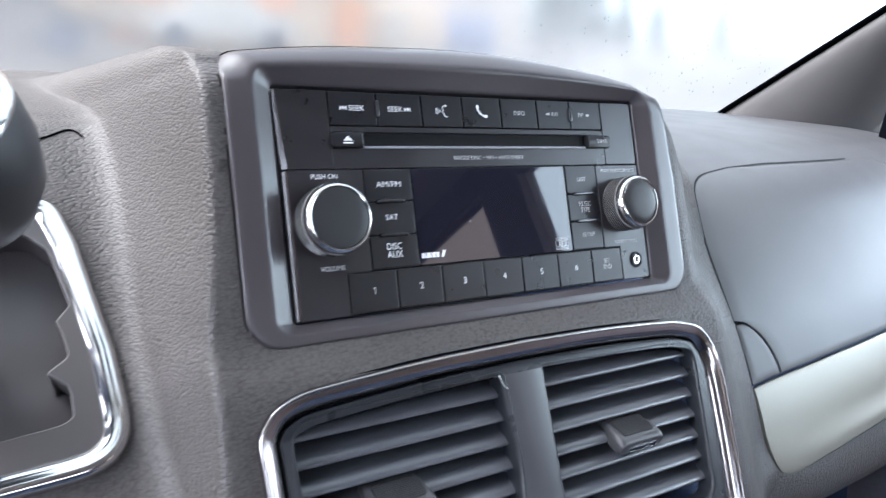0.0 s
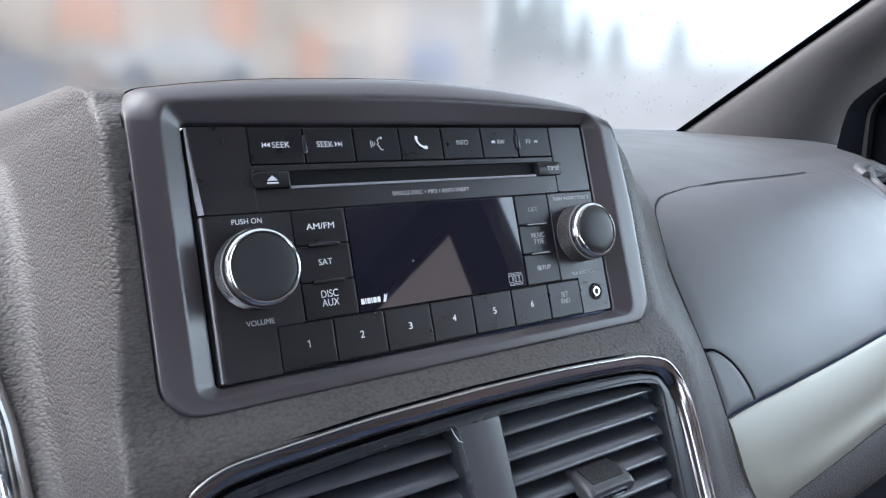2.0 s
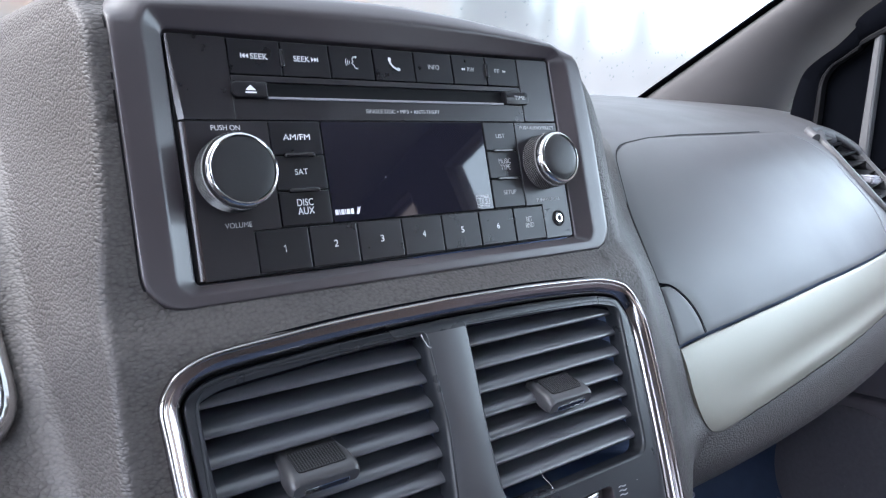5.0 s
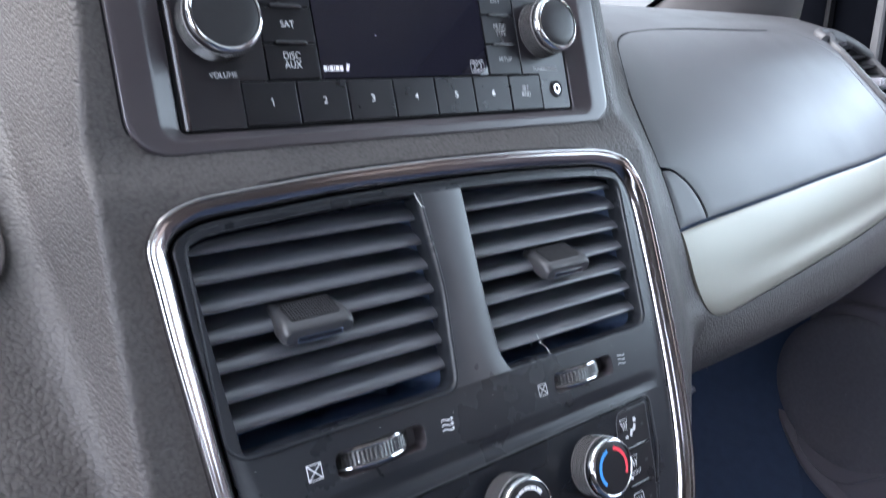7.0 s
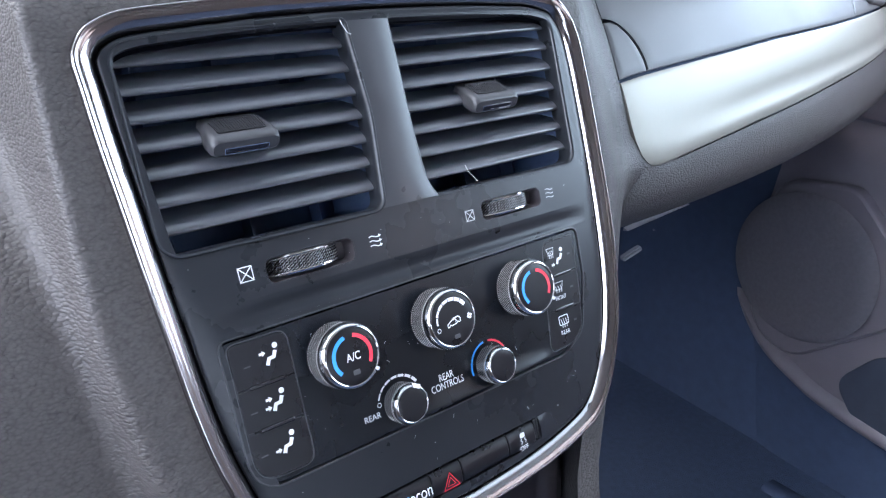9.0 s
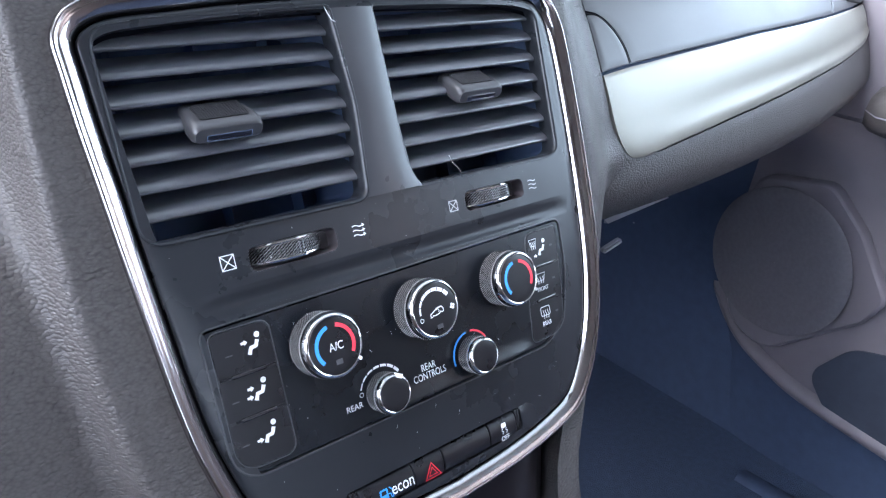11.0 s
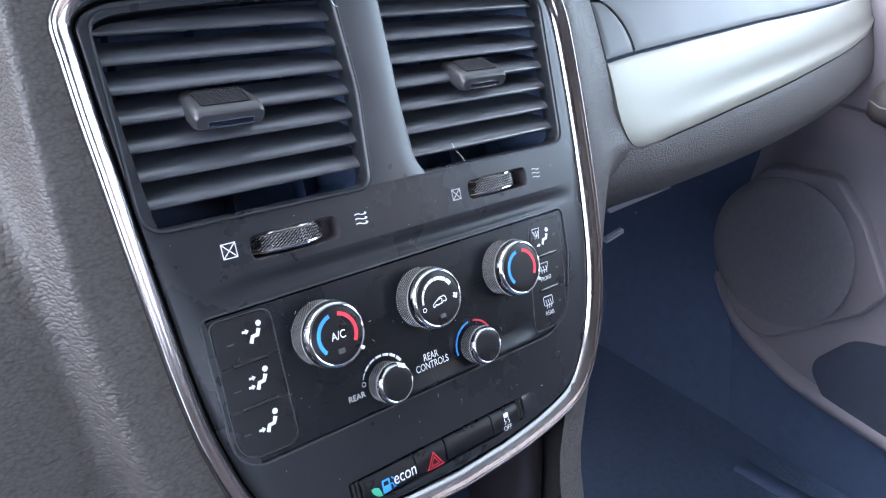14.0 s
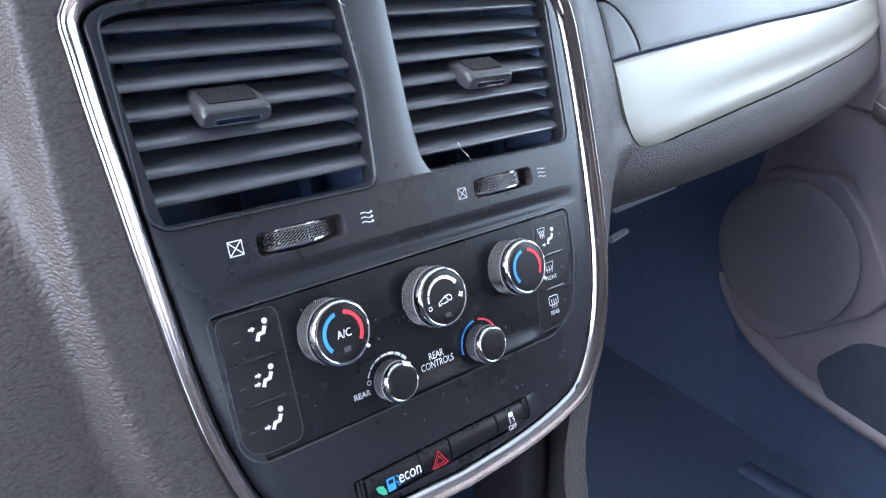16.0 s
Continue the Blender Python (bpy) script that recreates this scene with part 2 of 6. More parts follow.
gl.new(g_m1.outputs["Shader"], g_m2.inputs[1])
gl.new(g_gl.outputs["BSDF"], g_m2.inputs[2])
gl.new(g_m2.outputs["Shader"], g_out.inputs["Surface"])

def thin_glass(name, colour):
    """A clear or tinted pane with a faint mirror on it."""
    m = bpy.data.materials.new(name)
    m.use_nodes = True
    n, l = m.node_tree.nodes, m.node_tree.links
    n.clear()
    out, tr, gloss, mix = (n.new(k) for k in ("ShaderNodeOutputMaterial", "ShaderNodeBsdfTransparent", "ShaderNodeBsdfGlossy", "ShaderNodeMixShader"))
    tr.inputs["Color"].default_value = (*colour, 1)
    gloss.inputs["Roughness"].default_value = 0.02
    mix.inputs["Fac"].default_value = 0.05
    l.new(tr.outputs["BSDF"], mix.inputs[1])
    l.new(gloss.outputs["BSDF"], mix.inputs[2])
    l.new(mix.outputs["Shader"], out.inputs["Surface"])
    return m


clear_glass = thin_glass("clear_glass", (0.88, 0.92, 0.91))
tinted_glass = thin_glass("tinted_glass", (0.50, 0.44, 0.40))

# ---- building helpers (panel things are drawn in millimetres) ----
MM = 0.001


def finish(name, bm, material, parent=None, label="", smooth=40, scale=MM):
    if scale != 1:
        bmesh.ops.scale(bm, vec=(scale,) * 3, verts=bm.verts)
    bmesh.ops.recalc_face_normals(bm, faces=bm.faces)
    bm.edges.index_update()
    # the rim of a broad flat face stays crisp, so that its shading is flat
    rims = []
    for e in bm.edges:
        if len(e.link_faces) == 2:
            a, b = (f.calc_area() for f in e.link_faces)
            if max(a, b) > 12 * min(a, b) and e.calc_face_angle(0) > 0.1:
                rims.append(e.index)
    me = bpy.data.meshes.new(name)
    bm.to_mesh(me)
    bm.free()
    me.materials.append(material)
    if smooth:
        me.shade_smooth()
        me.set_sharp_from_angle(angle=radians(smooth))
        for i in rims:
            me.edges[i].use_edge_sharp = True
    ob = new(name, me)
    if parent is not None:
        ob.parent = parent
    if label:
        tagged(ob, label)
    return ob


def part(name, bm, material, parent, label="", smooth=40, scale=MM):
    return finish(name, bm, material, parent, label, smooth, scale)


def root(name, m, label, category, group="", kind=""):
    ob = new(name)
    ob.empty_display_size = 0.02
    ob.matrix_world = m
    return tagged(ob, label, category, group, kind)


def loft(loops, closed=True, cap0=False, cap1=False, bm=None):
    """Skin over loops of equally many points."""
    bm = bm or bmesh.new()
    rows = [[bm.verts.new(p) for p in loop] for loop in loops]
    n = len(rows[0])
    for a, b in zip(rows, rows[1:]):
        for i in range(n if closed else n - 1):
            j = (i + 1) % n
            bm.faces.new((a[i], a[j], b[j], b[i]))
    if cap0:
        bm.faces.new(rows[0])
    if cap1:
        bm.faces.new(rows[-1])
    return bm


def rrect(x0, y0, x1, y1, r, n=6, side=1):
    """A rounded rectangle, counter-clockwise; r: one radius or four (bl, br, tr, tl)."""
    rs = r if isinstance(r, (tuple, list)) else (r,) * 4
    cs = ((x0, y0, 1, 1, 180), (x1, y0, -1, 1, 270), (x1, y1, -1, -1, 0), (x0, y1, 1, -1, 90))
    pts = []
    for (cx, cy, sx, sy, a0), q in zip(cs, rs):
        for k in range(n + 1):
            a = radians(a0 + 90 * k / n)
            pts.append((cx + sx * q + q * math.cos(a), cy + sy * q + q * math.sin(a)))
    return sided(pts, side, n)


def sided(pts, side, n):
    """Adds points along the straight sides, so that loops can be bent."""
    if side <= 1:
        return pts
    out, m = [], n + 1
    for c in range(4):
        out += pts[c * m:(c + 1) * m]
        a, b = Vector(pts[c * m + m - 1]), Vector(pts[((c + 1) * m) % len(pts)])
        out += [tuple(a.lerp(b, k / side)) for k in range(1, side)]
    return out


def polyround(corners, n=6):
    """A polygon with rounded corners: (x, y, radius)."""
    pts, m = [], len(corners)
    for i, (x, y, r) in enumerate(corners):
        p = Vector((x, y))
        a, b = Vector(corners[i - 1][:2]) - p, Vector(corners[(i + 1) % m][:2]) - p
        if r <= 0:
            pts.append((x, y))
            continue
        half = a.angle(b) / 2
        d = min(r / math.tan(half), a.length * 0.49, b.length * 0.49)
        p0, p1 = p + a.normalized() * d, p + b.normalized() * d
        for k in range(n + 1):
            t = k / n
            q = p0 * (1 - t) ** 2 + p * 2 * t * (1 - t) + p1 * t * t
            pts.append((q.x, q.y))
    return pts


def inset(pts, d):
    """Moves a counter-clockwise outline inwards by d."""
    out, n = [], len(pts)
    for i in range(n):
        p, a, b = Vector(pts[i]), Vector(pts[i - 1]), Vector(pts[(i + 1) % n])
        e0, e1 = (p - a), (b - p)
        n0 = Vector((-e0.y, e0.x)).normalized() if e0.length > 1e-9 else Vector((0, 0))
        n1 = Vector((-e1.y, e1.x)).normalized() if e1.length > 1e-9 else n0
        m = n0 + n1
        m = m.normalized() if m.length > 1e-9 else n1
        c = max(0.5, m.dot(n1)) if n1.length else 1
        q = p + m * (d / c)
        out.append((q.x, q.y))
    return out


def at(pts, z):
    return [(x, y, z) for x, y in pts]


def slab(pts, z0, z1, bevel=0.3):
    """A plate with a rounded front edge."""
    return loft([at(pts, z0), at(pts, z1 - bevel), at(inset(pts, bevel * 0.3), z1 - bevel * 0.3), at(inset(pts, bevel), z1)], cap0=True, cap1=True)


def sweep(pts, profile):
    """A frame along an outline; profile: (inset, z) in order, closed round."""
    loops = [at(inset(pts, d), z) for d, z in profile]
    return loft(loops + [loops[0]])


def plate(outlines, z0, z1, bevel=0.4):
    """A plate with holes, its edges rounded."""
    cu = bpy.data.curves.new("outline", "CURVE")
    cu.dimensions, cu.fill_mode = "2D", "BOTH"
    cu.extrude, cu.bevel_depth, cu.bevel_resolution, cu.offset = (z1 - z0) / 2 - bevel, bevel, 2, -bevel
    for o in outlines:
        s = cu.splines.new("POLY")
        s.points.add(len(o) - 1)
        for p, (x, y) in zip(s.points, o):
            p.co = (x, y, 0, 1)
        s.use_cyclic_u = True
    return curve_bm(cu, (0, 0, (z0 + z1) / 2))


def curve_bm(cu, shift=(0, 0, 0)):
    ob = bpy.data.objects.new("outline", cu)
    scene.collection.objects.link(ob)
    me = bpy.data.meshes.new_from_object(ob.evaluated_get(bpy.context.evaluated_depsgraph_get()))
    bpy.data.objects.remove(ob)
    bpy.data.curves.remove(cu)
    bm = bmesh.new()
    bm.from_mesh(me)
    bpy.data.meshes.remove(me)
    bmesh.ops.translate(bm, vec=shift, verts=bm.verts)
    return bm


def lathe(profile, n=48, cx=0, cy=0, cap0=True, cap1=True):
    """A turned shape about z; profile: (radius, z)."""
    loops = [[(cx + r * math.cos(2 * math.pi * k / n), cy + r * math.sin(2 * math.pi * k / n), z) for k in range(n)] for r, z in profile]
    return loft(loops, cap0=cap0, cap1=cap1)


def circle(cx, cy, r, n=32, a0=0, a1=360):
    return [(cx + r * math.cos(radians(a0 + (a1 - a0) * k / n)), cy + r * math.sin(radians(a0 + (a1 - a0) * k / n))) for k in range(n)]


def text(body, cx, cy, z, width, height, material, parent, name="legend", turn=0):
    """Flat lettering, centred, fitted to a width and height in millimetres."""
    cu = bpy.data.curves.new("letters", "FONT")
    cu.body, cu.align_x, cu.align_y, cu.extrude, cu.space_line = body, "CENTER", "CENTER", 0.02, 0.85
    bm = curve_bm(cu)
    xs, ys = [v.co.x for v in bm.verts], [v.co.y for v in bm.verts]
    sx, sy = width / (max(xs) - min(xs)), height / (max(ys) - min(ys))
    ox, oy = (max(xs) + min(xs)) / 2, (max(ys) + min(ys)) / 2
    ca, sa = math.cos(radians(turn)), math.sin(radians(turn))
    for v in bm.verts:
        x, y = (v.co.x - ox) * sx, (v.co.y - oy) * sy
        v.co = (cx + x * ca - y * sa, cy + x * sa + y * ca, z + (0.06 if v.co.z > 0 else 0.0))
    return part(name, bm, material, parent, smooth=0)


def stroke(bm, pts, w, z, closed=False):
    """A flat line of constant width with mitred joints."""
    n = len(pts)
    a, b = [], []
    for i in range(n):
        p = Vector(pts[i])
        e0 = p - Vector(pts[i - 1]) if (i or closed) else None
        e1 = Vector(pts[(i + 1) % n]) - p if (i < n - 1 or closed) else None
        d = ((e0.normalized() if e0 else Vector((0, 0))) + (e1.normalized() if e1 else Vector((0, 0)))).normalized()
        nn = Vector((-d.y, d.x)) * (w / 2)
        a.append(bm.verts.new((p.x + nn.x, p.y + nn.y, z)))
        b.append(bm.verts.new((p.x - nn.x, p.y - nn.y, z)))
    for i in range(n if closed else n - 1):
        j = (i + 1) % n
        bm.faces.new((a[i], a[j], b[j], b[i]))
    return bm


def fill(bm, pts, z):
    bm.faces.new([bm.verts.new((x, y, z)) for x, y in pts])
    return bm


def catmull(pts, n):
    """n + 1 points along a smooth curve through pts."""
    pts = [Vector(p) for p in pts]
    ext = [pts[0] * 2 - pts[1]] + pts + [pts[-1] * 2 - pts[-2]]
    out, m = [], len(pts) - 1
    for k in range(n + 1):
        s = min(k / n * m, m - 1e-9)
        i, t = int(s), s - int(s)
        p0, p1, p2, p3 = ext[i:i + 4]
        out.append(0.5 * ((2 * p1) + (p2 - p0) * t + (2 * p0 - 5 * p1 + 4 * p2 - p3) * t * t + (3 * p1 - p0 - 3 * p2 + p3) * t ** 3))
    return out


def smooth_at(x, xs, ys):
    """Monotone smooth interpolation of a table."""
    i = max(0, min(len(xs) - 2, int(np.searchsorted(xs, x)) - 1))
    t = min(1, max(0, (x - xs[i]) / (xs[i + 1] - xs[i])))
    d = [(b - a) / (q - p) for a, b, p, q in zip(ys, ys[1:], xs, xs[1:])]

    def slope(k):
        if k == 0 or k == len(xs) - 1:
            return d[0] if k == 0 else d[-1]
        return 0 if d[k - 1] * d[k] <= 0 else 2 * d[k - 1] * d[k] / (d[k - 1] + d[k])
    h = xs[i + 1] - xs[i]
    return (1 + 2 * t) * (1 - t) ** 2 * ys[i] + t * (1 - t) ** 2 * h * slope(i) + t * t * (3 - 2 * t) * ys[i + 1] + t * t * (t - 1) * h * slope(i + 1)


def box(bm, x0, y0, z0, x1, y1, z1, bevel=0.0):
    bm2 = bmesh.new()
    bmesh.ops.create_cube(bm2, size=1)
    for v in bm2.verts:
        v.co = ((x0 + x1) / 2 + v.co.x * (x1 - x0), (y0 + y1) / 2 + v.co.y * (y1 - y0), (z0 + z1) / 2 + v.co.z * (z1 - z0))
    if bevel:
        bmesh.ops.bevel(bm2, geom=bm2.edges[:], offset=bevel, segments=2, affect="EDGES")
    me = bpy.data.meshes.new("tmp")
    bm2.to_mesh(me)
    bm2.free()
    bm.from_mesh(me)
    bpy.data.meshes.remove(me)
    return bm


# the two tilted planes of the centre stack: x right, y up the face, z towards the cabin
RADIO = Matrix.Translation((0, 0, 1.18)) @ Matrix.Rotation(radians(70), 4, "X")
CLIMATE = Matrix.Translation((0, -0.0526, 1.07)) @ Matrix.Rotation(radians(65.94), 4, "X")
GATE = Matrix.Translation((-0.054, -0.005, 1.057)) @ Matrix.Rotation(radians(42.6), 4, "X")


# ---- outside ----
def sheet(name, pts, material, label, kind="structure"):
    bm = bmesh.new()
    bm.faces.new([bm.verts.new(p) for p in pts])
    return tagged(finish(name, bm, material, smooth=0, scale=1), label, name, kind=kind)


sheet("ground", [(-900, -900, 0), (900, -900, 0), (900, 900, 0), (-900, 900, 0)], asphalt, "wet grey asphalt car park reaching to the horizon")


def building(name, x0, y0, x1, y1, h, wall, label, piers=(), doors=()):
    b = root(name, Matrix.Translation((0, 0, 0)), label, "building")
    part("wall", box(bmesh.new(), x0, y0, 0, x1, y1, h), wall, b, scale=1, smooth=0)
    part("roof", box(bmesh.new(), x0 - 0.3, y0 - 0.3, h, x1 + 0.3, y1 + 0.3, h + 0.4), facade, b, scale=1, smooth=0)
    for px, pw, ph in piers:
        part("brick_pier", box(bmesh.new(), px, y0 - 0.35, 0, px + pw, y0, ph), facade_orange, b, "orange brick pier", scale=1, smooth=0)
    for px, pw, ph in doors:
        part("shop_window", box(bmesh.new(), px, y0 - 0.45, 0.3, px + pw, y0, ph), pale_wall, b, "pale shop window", scale=1, smooth=0)
    return b


building("shop_building", -60, 24, 14.4, 40, 14, facade, "blurred stone shop building with orange brick piers across the car park", piers=((3.75, 1.6, 12), (8.35, 1.25, 12), (11.3, 0.95, 1.7)), doors=((3.7, 1.7, 1.25), (8.3, 1.35, 1.22), (13.0, 0.9, 1.5)))
building("pale_building", 22.5, 34, 27.8, 52, 4.4, pale_wall, "low pale building far across the car park")


def conifer(x, y, h, seed):
    rnd = random.Random(seed)
    t = root("tree", Matrix.Translation((x, y, 0)), "conifer beyond the car park, paled by painted haze", "tree", group="far conifers")
    part("trunk", lathe([(0.22, 0), (0.14, h * 0.5), (0.03, h)], 8), car_paint, t, scale=1)
    bm = bmesh.new()
    for _ in range(800):
        u = rnd.random() ** 0.8
        z, a = h * (0.12 + 0.86 * u), rnd.uniform(0, 6.283)
        rad = (1 - u) * h * 0.2 * rnd.uniform(0.35, 1.1) + 0.1
        p, d = Vector((math.cos(a) * rad, math.sin(a) * rad, z)), Vector((math.cos(a), math.sin(a), -0.5))
        s = rnd.uniform(0.3, 0.7)
        side = Vector((-d.y, d.x, 0)) * s * 0.5
        bm.faces.new([bm.verts.new(q) for q in (p - d * s, p + side, p + d * s, p - side)])
    part("crown", bm, hazed_foliage, t, scale=1, smooth=0)
    return t


for k, (x, y, h) in enumerate(((34.2, 40, 6.4), (35.6, 41, 5.6), (37.0, 40, 6.6), (39.6, 40.5, 6.0), (43, 41, 5.0), (48, 42, 4.6), (56, 42, 5.2))):
    conifer(x, y, h, k)


def parked_car(x, y, paint, label, turn=0):
    c = root("parked_car", pose(x, y, 0, 0, 0, turn), label, "car")
    prof = [(-2.2, 0.35), (-2.25, 0.75), (-1.5, 0.9), (-0.9, 1.4), (0.7, 1.45), (1.5, 0.95), (2.2, 0.8), (2.25, 0.35)]
    part("body", loft([[(px, s, pz) for px, pz in prof] for s in (-0.85, -0.8, 0.8, 0.85)], cap0=True, cap1=True), paint, c, scale=1, smooth=30)
    for wx in (-1.4, 1.4):
        for wy in (-0.86, 0.86):
            w = part("wheel", lathe([(0.2, -0.1), (0.33, -0.08), (0.33, 0.08), (0.2, 0.1)], 20), dark_void, c, scale=1)
            w.matrix_local = pose(wx, wy, 0.33, 90)
    return c


parked_car(6.6, 22, car_white, "white parked car seen blurred through the misted windscreen")
parked_car(0.2, 16, car_paint, "dark parked car seen blurred through the misted windscreen", 10)
for k in range(4):
    p = root("bollard", Matrix.Translation((17.2 + 0.62 * k, 25.5, 0)), "blue and white post across the car park", "post", group="far posts")
    part("post", lathe([(0.16, 0), (0.16, 1.5), (0.1, 1.62)], 12), car_blue, p, scale=1)

# ---- the van's shell ----
LEFT, RIGHT, ROOF, FLOOR, BACK = -0.66, 0.85, 1.72, 0.40, -3.2


def wall_with_windows(name, x0, x1, windows, label, y_front=0.62):
    """A side wall along y with window openings (y0, y1, z0, z1), in pieces that butt."""
    w = root(name, Matrix.Identity(4), label, "van wall", kind="structure")
    bm = bmesh.new()
    y = BACK
    for y0, y1, z0, z1 in sorted(windows):
        if y0 - y > 1e-4:
            box(bm, x0, y, FLOOR, x1, y0, ROOF)
        box(bm, x0, y0, FLOOR, x1, y1, z0)
        box(bm, x0, y0, z1, x1, y1, ROOF)
        y = y1
    box(bm, x0, y, FLOOR, x1, y_front, 1.10)
    part("panel", bm, dark_trim, w, scale=1, smooth=0)
    return w


# unseen cabin walls; their openings are sized to shape light and reflections
wall_with_windows("wall_left", LEFT - 0.05, LEFT, [(-0.60, 0.40, 1.03, 1.67), (-2.2, -1.5, 1.15, 1.50)], "grey plastic side of the van behind the driver")
side = wall_with_windows("wall_right", RIGHT + 0.03, RIGHT + 0.08, [(-0.86, 0.06, 1.11, 1.625), (-1.53, -1.0, 1.24, 1.648)], "grey plastic side of the van on the passenger side")
tp = part("tinted_pane", box(bmesh.new(), RIGHT + 0.05, -1.53, 1.24, RIGHT + 0.054, -1.0, 1.648), tinted_glass, side, "dark tinted side window", scale=1, smooth=0)
tp.visible_shadow = False
bm = box(bmesh.new(), LEFT, BACK - 0.05, FLOOR, RIGHT + 0.03, BACK, 1.28)
box(bm, LEFT, BACK - 0.05, 1.52, RIGHT + 0.03, BACK, ROOF)
tagged(finish("wall_back", bm, dark_trim, scale=1, smooth=0), "grey tailgate of the van with a window", "van wall", kind="structure")
tagged(finish("floor", box(bmesh.new(), LEFT, BACK, FLOOR - 0.05, RIGHT + 0.03, 0.75, FLOOR), carpet, scale=1, smooth=0), "dark carpeted van floor", "floor", kind="structure")
tagged(finish("ceiling", box(bmesh.new(), LEFT - 0.05, BACK - 0.05, ROOF, RIGHT + 0.08, -0.26, ROOF + 0.04), headliner, scale=1, smooth=0), "light grey cloth headliner", "ceiling", kind="structure")
tagged(finish("wall_front", box(bmesh.new(), LEFT - 0.05, 0.70, 0.3, RIGHT + 0.08, 0.75, 1.10), dark_void, scale=1, smooth=0), "dark bulkhead under the windscreen", "bulkhead", kind="structure")
tagged(finish("bonnet", box(bmesh.new(), LEFT - 0.1, 0.75, 0.9, RIGHT + 0.12, 1.6, 1.02, 0.03), car_paint, scale=1), "dark bonnet of the van", "bonnet", kind="structure")


# ---- windscreen and pillars ----
def base_y(x):
    """Where the windscreen meets the dash."""
    return 0.575 - 0.112 * abs((x - 0.095) / 0.735) ** 2.4


xs = [LEFT - 0.02 + (RIGHT - LEFT + 0.05) * k / 24 for k in range(25)]
rows = []
for r in range(9):
    t = r / 8
    rows.append([(x, base_y(x) - 0.85 * t + 0.03 * math.sin(math.pi * t), 1.140 + (ROOF - 1.140) * t) for x in xs])
ws = root("window_1", Matrix.Identity(4), "misted windscreen with water drops, its tint painting haze and dimness", "windscreen", kind="structure")
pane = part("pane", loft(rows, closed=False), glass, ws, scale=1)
# no shadow, so daylight enters undimmed by the dark tint
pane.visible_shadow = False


def windscreen_point(x, t):
    return Vector((x, base_y(x) - 0.85 * t + 0.03 * math.sin(math.pi * t), 1.140 + (ROOF - 1.140) * t))


rnd = random.Random(5)
bm = bmesh.new()
for _ in range(560):
    x, t = rnd.uniform(0.45, 0.84), rnd.uniform(0.03, 0.5)
    if rnd.random() > 0.25 + 0.75 * (x - 0.45) / 0.4:
        continue
    s = rnd.uniform(0.0006, 0.0021)
    bmesh.ops.create_icosphere(bm, subdivisions=1, radius=s, matrix=Matrix.Translation(windscreen_point(x, t)) @ Matrix.Diagonal((1, 0.6, rnd.uniform(1, 1.8), 1)))
bm2 = bmesh.new()
for _ in range(85):
    x, t = rnd.uniform(-0.35, 0.42), rnd.uniform(0.02, 0.34)
    c, w, h = windscreen_point(x, t), rnd.uniform(0.0004, 0.0012) * rnd.choice((1, 1, 1, 2.4)), rnd.uniform(0.0002, 0.0006)
    bm2.faces.new([bm2.verts.new(c + Vector((dx * w, -0.002 + dz * h * 1.45 * -1, dz * h))) for dx, dz in ((-1, -0.4), (-0.2, -1), (1, -0.3), (0.7, 0.8), (-0.6, 0.9))])
tagged(finish("windscreen_dirt", bm2, dirt, scale=1, smooth=0), "specks of dried dirt on the windscreen", "dirt specks", kind="stuff")
drops = tagged(finish("water_drops", bm, clear_glass, scale=1), "small water drops clinging to the windscreen", "water drops", kind="stuff")


def pillar(name, side, label):
    """Trim from the dash corner up along the windscreen's edge."""
    rows = []
    for k in range(25):
        t = k / 24
        y, z = 0.437 - 0.88 * t, 1.137 + (ROOF + 0.02 - 1.137) * t
        x = RIGHT - 0.02 - 0.03 * t if side > 0 else LEFT + 0.02 + 0.03 * t
        w = max(0.5, 1 - 2.5 * t)
        sec = [(0.004, 0.0), (0.0, -0.006), (-0.003, -0.02), (-0.003, -0.045), (0.001, -0.07), (0.008, -0.095), (0.019, -0.118), (0.033, -0.138), (0.052, -0.154), (0.09, -0.168), (0.09, 0.0)]
        rows.append([(x + side * a, y + b * w, z + b * 0.2 * w) for a, b in sec])
    p = root(name, Matrix.Identity(4), label, "pillar trim", kind="structure")
    part("trim", loft(rows, cap0=True, cap1=True), pillar_vinyl, p, scale=1, smooth=60)
    seal = [[(q[0][0] - side * 0.008 + side * a, q[0][1] + b, q[0][2] + 0.003) for a, b in ((0.004, -0.002), (0.0, 0.001), (0.0, 0.004), (0.03, 0.006), (0.03, 0.0))] for q in rows]
    part("glass_seal", loft(seal, cap0=True, cap1=True), frame_black, p, "black edge of the windscreen", scale=1)
    return p


pillar("pillar_right", 1, "grey plastic windscreen pillar trim")
pillar("pillar_left", -1, "grey plastic windscreen pillar trim")

# ---- dashboard ----
def sweep_back(x):
    return 0.05 * max(0, (x - 0.3) / 0.433) ** 2


DASH = [(0.02, 0.900), (-0.035, 0.918), (-0.060, 0.938), (-0.0675, 0.955), (-0.064, 0.974), (-0.054, 0.998), (-0.042, 1.023), (-0.019, 1.055), (0.020, 1.0905), (0.057, 1.119), (0.095, 1.1345), (0.15, 1.143), (0.22, 1.147), (0.32, 1.149), (0.60, 1.146)]
DASH_Z = [p[1] for p in DASH[:12]]
DASH_Y = [p[0] for p in DASH[:12]]


def dash_y(x, z):
    return smooth_at(z, DASH_Z, DASH_Y) + sweep_back(x)


dash = root("dashboard", Matrix.Identity(4), "dark grey grained vinyl dashboard with a raised centre stack", "dashboard")


